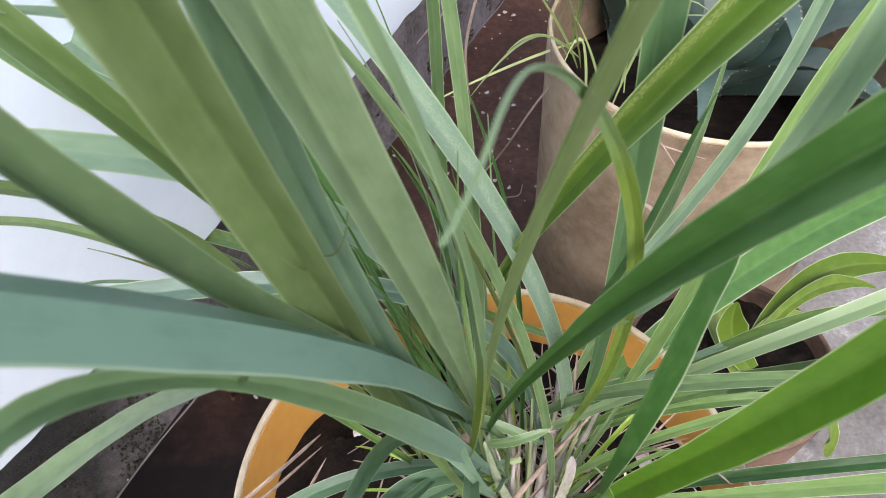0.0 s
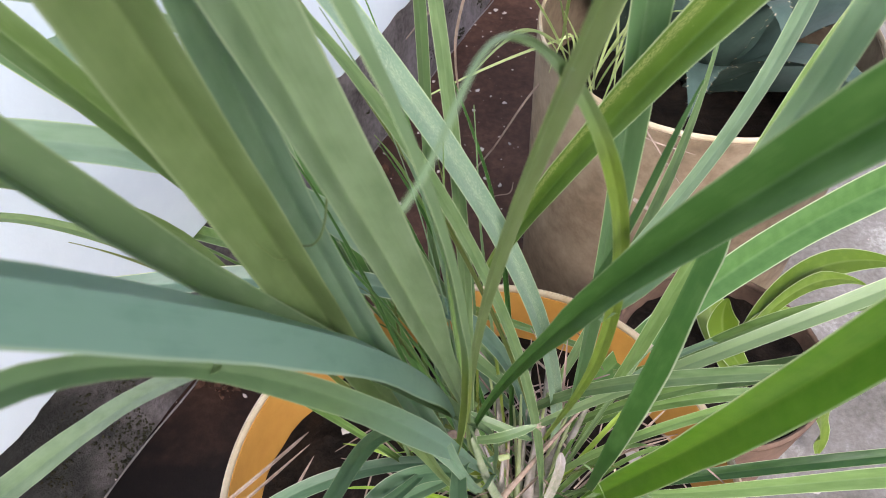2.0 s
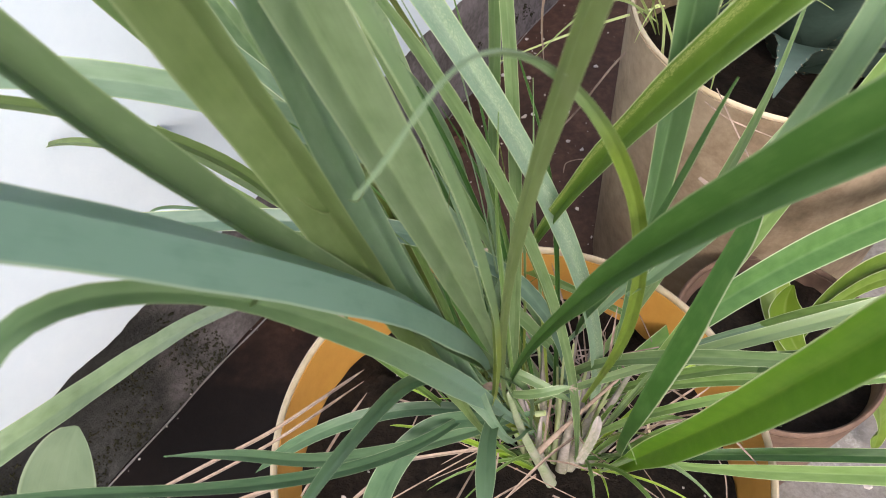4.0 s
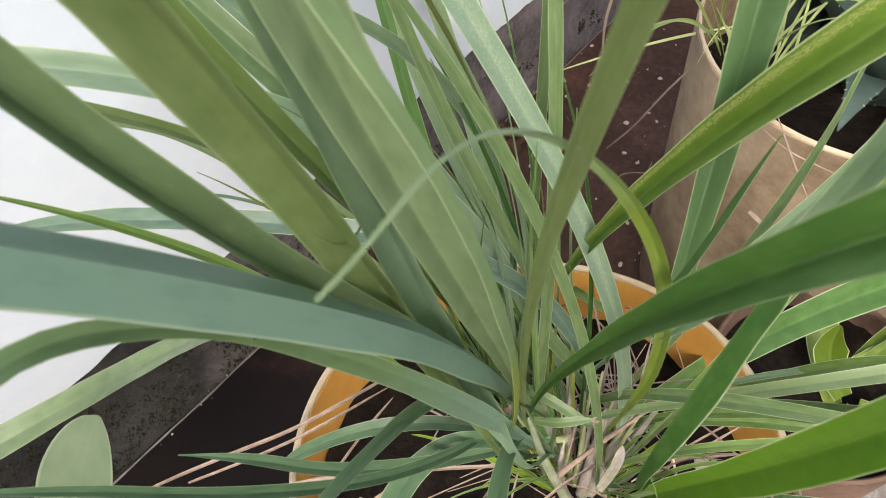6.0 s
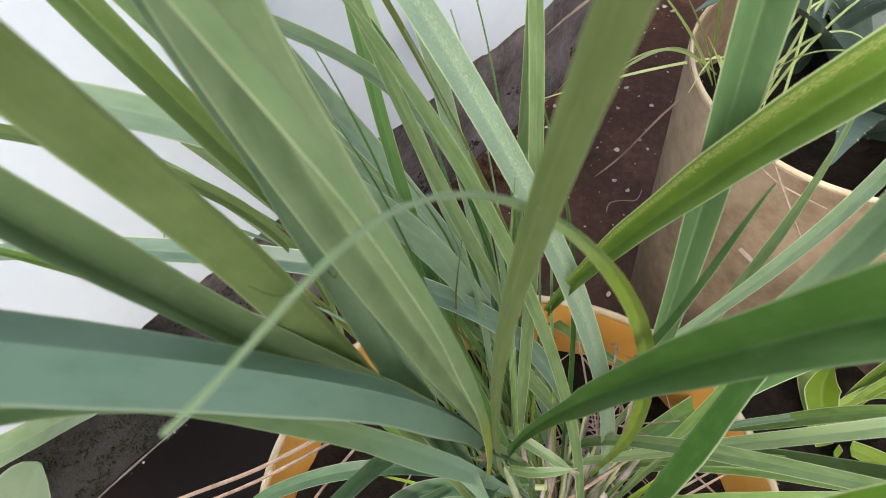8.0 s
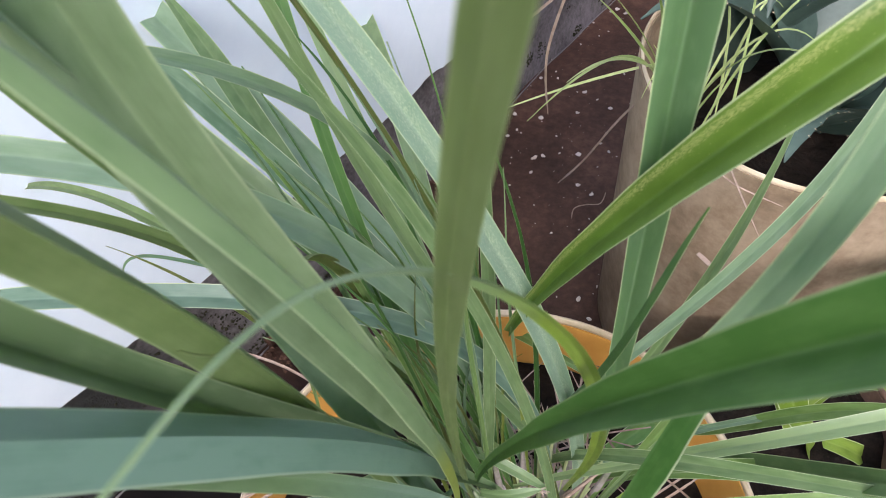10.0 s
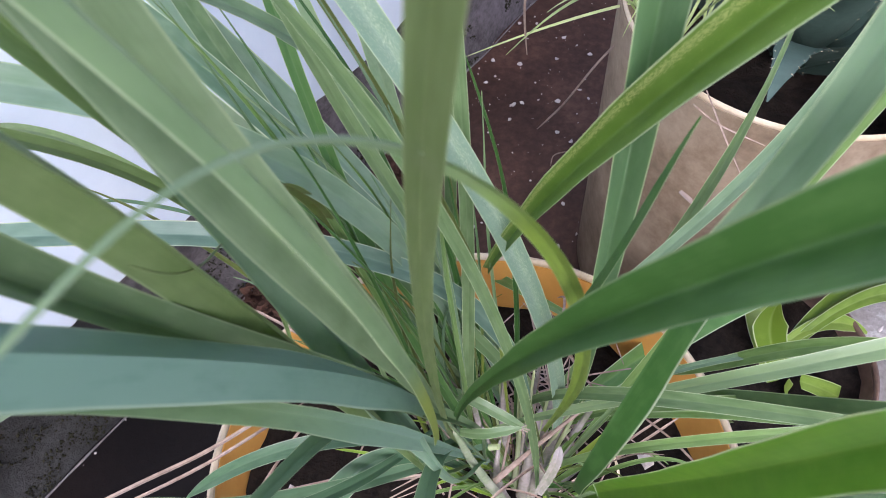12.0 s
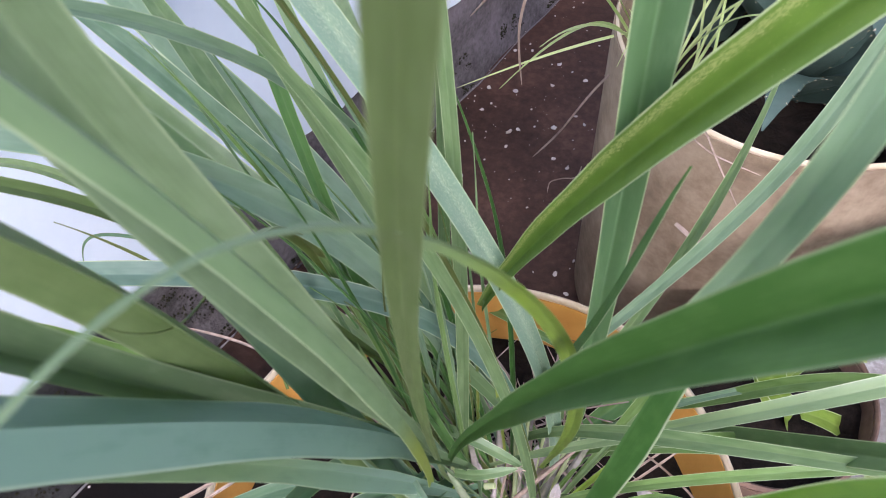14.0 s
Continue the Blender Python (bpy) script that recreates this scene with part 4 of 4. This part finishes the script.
strip([(0.180, 0.398, 0.437), (0.175, 0.400, 0.439), (0.170, 0.400, 0.439)], 2.6, grass, DRY, "leaf", (0, -0.5, 1), 0.3, "dry pale broken tip")

# ---- chips on the soil and floor ----


GOLD = (1 + 5 ** 0.5) / 2
ICO = [Vector(q).normalized() for a in (-1, 1) for c in (-GOLD, GOLD) for q in ((0, a, c), (a, c, 0), (c, 0, a))]
ICO_EDGE = min((p - q).length for p in ICO for q in ICO if p is not q) * 1.01
ICO_FACES = []
for i, j, k in itertools.combinations(range(12), 3):
    if max((ICO[i] - ICO[j]).length, (ICO[j] - ICO[k]).length, (ICO[i] - ICO[k]).length) < ICO_EDGE:
        out_ = (ICO[j] - ICO[i]).cross(ICO[k] - ICO[i]).dot(ICO[i]) > 0
        ICO_FACES.append((i, j, k) if out_ else (i, k, j))


def flakes(name, spots, material, label, category, flat=0.45, rough=0.35, smooth=False):
    """Many small uneven crumbs as one loose mass."""
    verts, faces = [], []
    for p, size in spots:
        base, turn = len(verts), rng.uniform(0, math.tau)
        long_ = rng.uniform(0.55, 1.0)
        ca, sa = math.cos(turn), math.sin(turn)
        for q in ICO:
            f = size * (1 + rng.uniform(-rough, rough))
            x, y = q.x * f, q.y * f * long_
            verts.append((p[0] + x * ca - y * sa, p[1] + x * sa + y * ca, p[2] + (q.z * flat + flat * 0.5) * f))
        faces += [tuple(base + k for k in t) for t in ICO_FACES]
    me = bpy.data.meshes.new(name)
    me.from_pydata(verts, [], faces)
    me.materials.append(material)
    if smooth:
        me.polygons.foreach_set("use_smooth", [True] * len(me.polygons))
    return tagged(new(name, me), label, category, kind="stuff")


spots = []
for i in range(1000):
    p = yard(rng.uniform(0.02, 0.55), 0.35 + 1.3 * rng.random() ** 0.8)
    spots.append(((p.x, p.y, 0.0), 0.0005 + 0.0042 * rng.random() ** 4))
for x, y, r in ((0.110, 0.981, 0.0055), (0.119, 1.063, 0.0065), (0.086, 0.889, 0.006), (0.018, 0.932, 0.009), (0.030, 0.938, 0.006), (-0.018, 1.117, 0.007)):
    spots.append(((x, y, 0.0), r * 0.62))
for i in range(120):
    p = yard(0.012 + 0.012 * rng.random(), -0.3 + 2.0 * rng.random())
    spots.append(((p.x, p.y, 0.0), 0.0005 + 0.0010 * rng.random() ** 2))
flakes("floor_chips", spots, CHIP, "pale paint and plaster chips scattered on brown floor", "debris")
spots = [((0.172, 0.300, 0.292), 0.009), ((0.118, 0.285, 0.30), 0.008)]
for i in range(120):
    a, r = rng.uniform(0, math.tau), 0.135 * math.sqrt(rng.random())
    spots.append(((0.0627 + r * math.cos(a), 0.2535 + r * math.sin(a), 0.289), 0.001 + 0.004 * rng.random() ** 3))
flakes("soil_chips", spots, CHIP, "pale bits of dry leaf and grit on potting soil", "debris")
spots = []
for i in range(200):
    p = yard(rng.uniform(0.6, 1.3), rng.uniform(0.0, 1.4), 0.012)
    spots.append(((p.x, p.y, 0.013), 0.001 + 0.006 * rng.random() ** 3))
flakes("grit", spots, CHIP, "white grit lying on gritty concrete paving", "grit")
spots = []
for i in range(160):
    a, r = rng.uniform(0, math.tau), 0.137 * math.sqrt(rng.random())
    spots.append(((0.0627 + r * math.cos(a), 0.2535 + r * math.sin(a), 0.287), 0.003 + 0.008 * rng.random() ** 2))
flakes("soil_crumbs", spots, SOIL, "damp dark crumbs of potting soil", "soil")

# a heap of red-brown earth where the wall meets the floor
spots = []
for i in range(1100):
    u_ = rng.random()
    c_ = yard(0.02 + 0.05 * rng.random(), 0.38 + 0.42 * u_)
    spots.append(((c_.x, c_.y, 0.016 * rng.random() * (1 - u_ * 0.6)), 0.0012 + 0.006 * rng.random() ** 4))
flakes("earth_crumbs", spots, EARTH, "red-brown earth crumbs heaped along the wall's foot", "earth", 0.8, 0.6)

# dry moss clinging to the wall's foot
spots = []
for i in range(22000):
    s_ = -0.5 + 2.1 * rng.random() ** 2
    z_ = (0.13 if s_ < 0.45 else 0.06) * rng.random() ** 1.3
    if noise.noise(Vector((s_ * 16, z_ * 22, 4.0))) + 0.6 * noise.noise(Vector((s_ * 50, z_ * 60, 1.0))) < (0.0 if s_ < 0.4 else 0.3):
        continue
    c_ = yard(0.006 * noise.noise(Vector((s_ * 7, z_ * 12, 5.0))) + 0.001 + (0.012 * max(0.0, 0.06 - z_) / 0.06), s_, z_)
    spots.append((c_, 0.0006 + 0.0014 * rng.random() ** 2))
flakes("moss", spots, MOSS, "dry dark moss crumbs on the wall's cement foot", "moss", 1.0, 0.4, True)

# ---- thin grass tuft in the tan pot ----
tuft = thing("grass_tuft", (0.148, 0.67, 0.30), "tuft of thin pale green grass arching over a tan pot", "plant")


def tuft_blade(p0, p1, p2, p3, w, face, material=TUFT):
    pts = [Vector(p) for p in (p0, p1, p2, p3)]
    n = 16
    bm = bmesh.new()
    ribbon(bm, [bez(pts, i / n) for i in range(n + 1)], [0.0027 * min(1, 0.5 + i / 6) * (1 - (i / n) ** 3 * 0.9) for i in range(n + 1)], 0.35, 0.0004, face)
    return link_mesh("leaf", bm, material, tuft)


tuft_blade((0.136, 0.673, 0.372), (0.108, 0.614, 0.449), (0.080, 0.536, 0.493), (0.043, 0.443, 0.504), (5.5, 6.3, 4.7, 3.0), (-0.0, -0.7, 0.8))
tuft_blade((0.149, 0.678, 0.388), (0.088, 0.684, 0.359), (0.032, 0.686, 0.322), (-0.022, 0.690, 0.283), (5.3, 6.1, 6.1, 5.0), (0.0, -0.6, 0.8))
tuft_blade((0.147, 0.676, 0.369), (0.115, 0.607, 0.439), (0.087, 0.530, 0.502), (0.064, 0.436, 0.543), (5.4, 5.3, 4.2, 3.1), (-0.0, -0.7, 0.8))
tuft_blade((0.145, 0.664, 0.366), (0.123, 0.612, 0.437), (0.099, 0.554, 0.502), (0.072, 0.493, 0.564), (4.8, 5.2, 5.9, 5.4), (-0.0, -0.7, 0.7))
tuft_blade((0.148, 0.663, 0.367), (0.126, 0.572, 0.461), (0.105, 0.479, 0.552), (0.080, 0.381, 0.638), (13.8, 14.2, 14.6, 11.7), (-0.1, -0.7, 0.8))
tuft_blade((0.138, 0.672, 0.376), (0.127, 0.585, 0.483), (0.110, 0.483, 0.571), (0.098, 0.370, 0.648), (5.1, 4.4, 2.9, 2.2), (-0.1, -0.7, 0.7))
tuft_blade((0.168, 0.632, 0.349), (0.153, 0.600, 0.406), (0.136, 0.565, 0.460), (0.115, 0.526, 0.510), (3.8, 4.6, 5.6, 5.4), (-0.1, -0.6, 0.8))
tuft_blade((0.168, 0.636, 0.358), (0.188, 0.761, 0.304), (0.219, 0.885, 0.253), (0.247, 1.011, 0.205), (3.6, 5.0, 6.1, 6.2), (-0.1, -0.6, 0.8))
tuft_blade((0.171, 0.641, 0.355), (0.171, 0.614, 0.394), (0.171, 0.586, 0.431), (0.172, 0.555, 0.468), (3.8, 4.5, 5.3, 5.6), (-0.1, -0.6, 0.8))
for i in range(8):
    a = rng.uniform(0, math.tau)
    root = Vector((0.15 + rng.uniform(0, 0.06), 0.665 + rng.uniform(-0.04, 0.06), 0.31))
    reach = Vector((math.cos(a), math.sin(a), 0)) * rng.uniform(0.03, 0.11)
    tuft_blade(root, root + reach * 0.3 + Vector((0, 0, 0.09)), root + reach * 0.8 + Vector((0, 0, 0.15)), root + reach * 1.5 + Vector((0, 0, rng.uniform(0.05, 0.17))), 0, (reach.y, -0.4, 1))
strip([(0.135, 0.655, 0.375), (0.112, 0.69, 0.30), (0.085, 0.73, 0.20), (0.060, 0.78, 0.11)], 3.5, tuft, DRY, "straw", (0, -0.5, 1), 0.5)
for line_ in (((0.187, 0.552, 0.402), (0.200, 0.514, 0.397), (0.214, 0.481, 0.390)), ((0.178, 0.538, 0.399), (0.199, 0.526, 0.393), (0.233, 0.516, 0.388))):
    strip(line_, 1.3, tuft, DRY, "straw", (0, -0.5, 1), 0.4)
strip([(0.126, 0.876, 0.006), (0.120, 0.854, 0.006), (0.101, 0.848, 0.006), (0.086, 0.838, 0.006), (0.084, 0.819, 0.006)], 1.8, tuft, DRY, "root", (0, -0.3, 1), 0.5, "thin curled root on the floor")
strip([(0.052, 0.60, 0.50), (0.040, 0.62, 0.42), (0.045, 0.64, 0.34)], 3.0, tuft, DRY, "straw", (0, -0.5, 1), 0.5)
strip([(0.052, 0.60, 0.50), (0.02, 0.62, 0.45), (-0.005, 0.65, 0.40)], 3.5, tuft, DRY, "straw", (0, -0.5, 1), 0.5)

# ---- toothed succulents in the tan pot ----


def succulent(at, label, leaves, seed):
    r_ = random.Random(seed)
    ob = thing("succulent", at, label, "plant", "succulents in the tan pot")
    for az, length, rise, width in leaves:
        d = Vector((math.cos(radians(az)), math.sin(radians(az)), 0))
        p = [Vector(at), Vector(at) + d * length * 0.25 + Vector((0, 0, rise * 0.6)), Vector(at) + d * length * 0.7 + Vector((0, 0, rise)), Vector(at) + d * length + Vector((0, 0, rise * 0.7))]
        n = 18
        line_ = [bez(p, i / n) for i in range(n + 1)]
        bm = bmesh.new()
        rings = []
        for i, q in enumerate(line_):
            t = (line_[min(i + 1, n)] - line_[max(i - 1, 0)]).normalized()
            s = t.cross(Vector((0, 0, 1))).normalized()
            u_ = s.cross(t)
            w = width / 2 * (0.85 + 0.5 * math.sin(math.pi * min(1, i / n * 1.6))) * (1 - (i / n) ** 2.2) + 0.0008
            h = w * 0.35 + 0.001
            ring = []
            for a, z in ((-1, 0.15), (-0.5, -0.2), (0, -0.3), (0.5, -0.2), (1, 0.15), (0.5, -0.75), (0, -1), (-0.5, -0.75)):
                tooth = 1.10 if abs(a) == 1 and i % 2 and i < n - 1 else 1.0
                ring.append(bm.verts.new(q + s * (a * w * tooth) + u_ * (z * h)))
            rings.append(ring)
        for r0, r1 in zip(rings, rings[1:]):
            for k in range(8):
                bm.faces.new((r0[k], r0[(k + 1) % 8], r1[(k + 1) % 8], r1[k]))
        bm.faces.new(rings[0][::-1])
        bm.faces.new(rings[-1])
        blade_ = link_mesh("leaf", bm, ALOE, ob)
        # pale teeth along both margins
        bm = bmesh.new()
        for i in range(1, n - 2):
            for a, ring in ((-1, rings), (1, rings)):
                q = line_[i]
                t = (line_[i + 1] - line_[i - 1]).normalized()
                s = t.cross(Vector((0, 0, 1))).normalized() * a
                w = width / 2 * (0.85 + 0.5 * math.sin(math.pi * min(1, i / n * 1.6))) * (1 - (i / n) ** 2.2)
                base = q + s * w * 0.98
                tip_ = base + s * 0.0024 + t * 0.0015
                v = [bm.verts.new(base + t * 0.0012), bm.verts.new(base - t * 0.0012), bm.verts.new(base + Vector((0, 0, 0.001))), bm.verts.new(tip_)]
                for f in ((0, 1, 3), (1, 2, 3), (2, 0, 3)):
                    bm.faces.new([v[x] for x in f])
        link_mesh("teeth", bm, LIP, ob, "pale marginal teeth", smooth=False)
    return ob


succulent((0.30, 0.74, 0.29), "grey-green toothed succulent rosette growing in a tan pot", [(200, 0.20, 0.20, 0.05), (250, 0.17, 0.12, 0.055), (300, 0.20, 0.14, 0.055), (345, 0.22, 0.16, 0.05), (35, 0.2, 0.2, 0.05), (90, 0.2, 0.2, 0.05), (150, 0.2, 0.22, 0.05), (275, 0.14, 0.20, 0.045), (20, 0.24, 0.10, 0.05), (325, 0.24, 0.08, 0.05)], 4)
succulent((0.22, 0.80, 0.29), "second grey-green toothed succulent in a tan pot", [(210, 0.16, 0.22, 0.045), (265, 0.15, 0.24, 0.045), (320, 0.16, 0.2, 0.045), (120, 0.16, 0.2, 0.045)], 5)

# ---- lily in the clay pot ----
lily = thing("lily_plant", (0.296, 0.436, 0.18), "lily with broad pale yellow-green strap leaves in a clay pot", "plant")


def lily_blade(p0, p1, p2, p3, w, face):
    pts = [Vector(p) for p in (p0, p1, p2, p3)]
    n = 18
    ws = [w[0] + (w[1] - w[0]) * min(1, i / 6) if i < 6 else w[1] + (w[2] - w[1]) * (i - 6) / 6 if i < 12 else w[2] + (w[3] - w[2]) * (i - 12) / 6 for i in range(n + 1)]
    bm = bmesh.new()
    ribbon(bm, [bez(pts, i / n) for i in range(n + 1)], [x / 1000 * min(1.0, ((n - i + 0.3) / 6) ** 0.6) for i, x in enumerate(ws)], 0.25, 0.0006, face)
    return link_mesh("leaf", bm, LILY, lily)


lily_blade((0.300, 0.451, 0.207), (0.346, 0.525, 0.233), (0.413, 0.564, 0.222), (0.498, 0.577, 0.190), (9.8, 19.1, 28.1, 29.2), (-0.3, -0.4, 0.8))
lily_blade((0.300, 0.451, 0.206), (0.344, 0.502, 0.239), (0.396, 0.534, 0.233), (0.454, 0.545, 0.193), (7.5, 11.0, 17.4, 11.1), (-0.3, -0.4, 0.9))
lily_blade((0.304, 0.439, 0.202), (0.285, 0.452, 0.221), (0.275, 0.458, 0.244), (0.278, 0.461, 0.273), (15.8, 24.4, 28.3, 21.1), (-0.2, -0.4, 0.9))
lily_blade((0.290, 0.445, 0.203), (0.315, 0.479, 0.229), (0.347, 0.495, 0.221), (0.384, 0.500, 0.191), (9.9, 10.4, 17.5, 15.5), (-0.3, -0.4, 0.9))
lily_blade((0.314, 0.428, 0.210), (0.384, 0.443, 0.169), (0.423, 0.454, 0.105), (0.437, 0.448, 0.024), (13.0, 22.4, 30.7, 29.0), (-0.3, -0.3, 0.9))
lily_blade((0.303, 0.424, 0.205), (0.341, 0.443, 0.131), (0.375, 0.464, 0.057), (0.395, 0.480, -0.024), (15.0, 22.7, 28.1, 27.1), (-0.2, -0.3, 0.9))
lily_blade((0.299, 0.434, 0.194), (0.286, 0.463, 0.201), (0.278, 0.490, 0.214), (0.286, 0.514, 0.235), (14.5, 18.1, 28.8, 30.1), (-0.2, -0.4, 0.9))

# ---- broad-leaved seedling by the wall ----
seedling = thing("broadleaf_seedling", (-0.19, 0.07, 0.0), "young plant with pale green rounded leaves beside the wall", "plant")
bm = bmesh.new()
tube(bm, [Vector((-0.19, 0.07, 0.0)), Vector((-0.18, 0.06, 0.2)), Vector((-0.15, 0.055, 0.36)), Vector((-0.132, 0.075, 0.44))], [0.004, 0.0035, 0.003, 0.002])
link_mesh("stem", bm, SEEDLING, seedling)
for p, wide in (([(-0.132, 0.075, 0.44), (-0.135, 0.10, 0.49), (-0.130, 0.125, 0.518), (-0.122, 0.140, 0.534)], 40), ([(-0.165, 0.058, 0.28), (-0.185, 0.085, 0.31), (-0.20, 0.12, 0.318), (-0.205, 0.15, 0.31)], 42)):
    pts = [Vector(q) for q in p]
    bm = bmesh.new()
    ribbon(bm, [bez(pts, i / 20) for i in range(21)], [wide / 1000 * (math.sin(math.pi * (0.06 + 0.94 * i / 20)) ** 0.55 if i < 20 else 0.08) for i in range(21)], 0.12, 0.0006, (0, -0.3, 1))
    link_mesh("leaf", bm, SEEDLING, seedling)
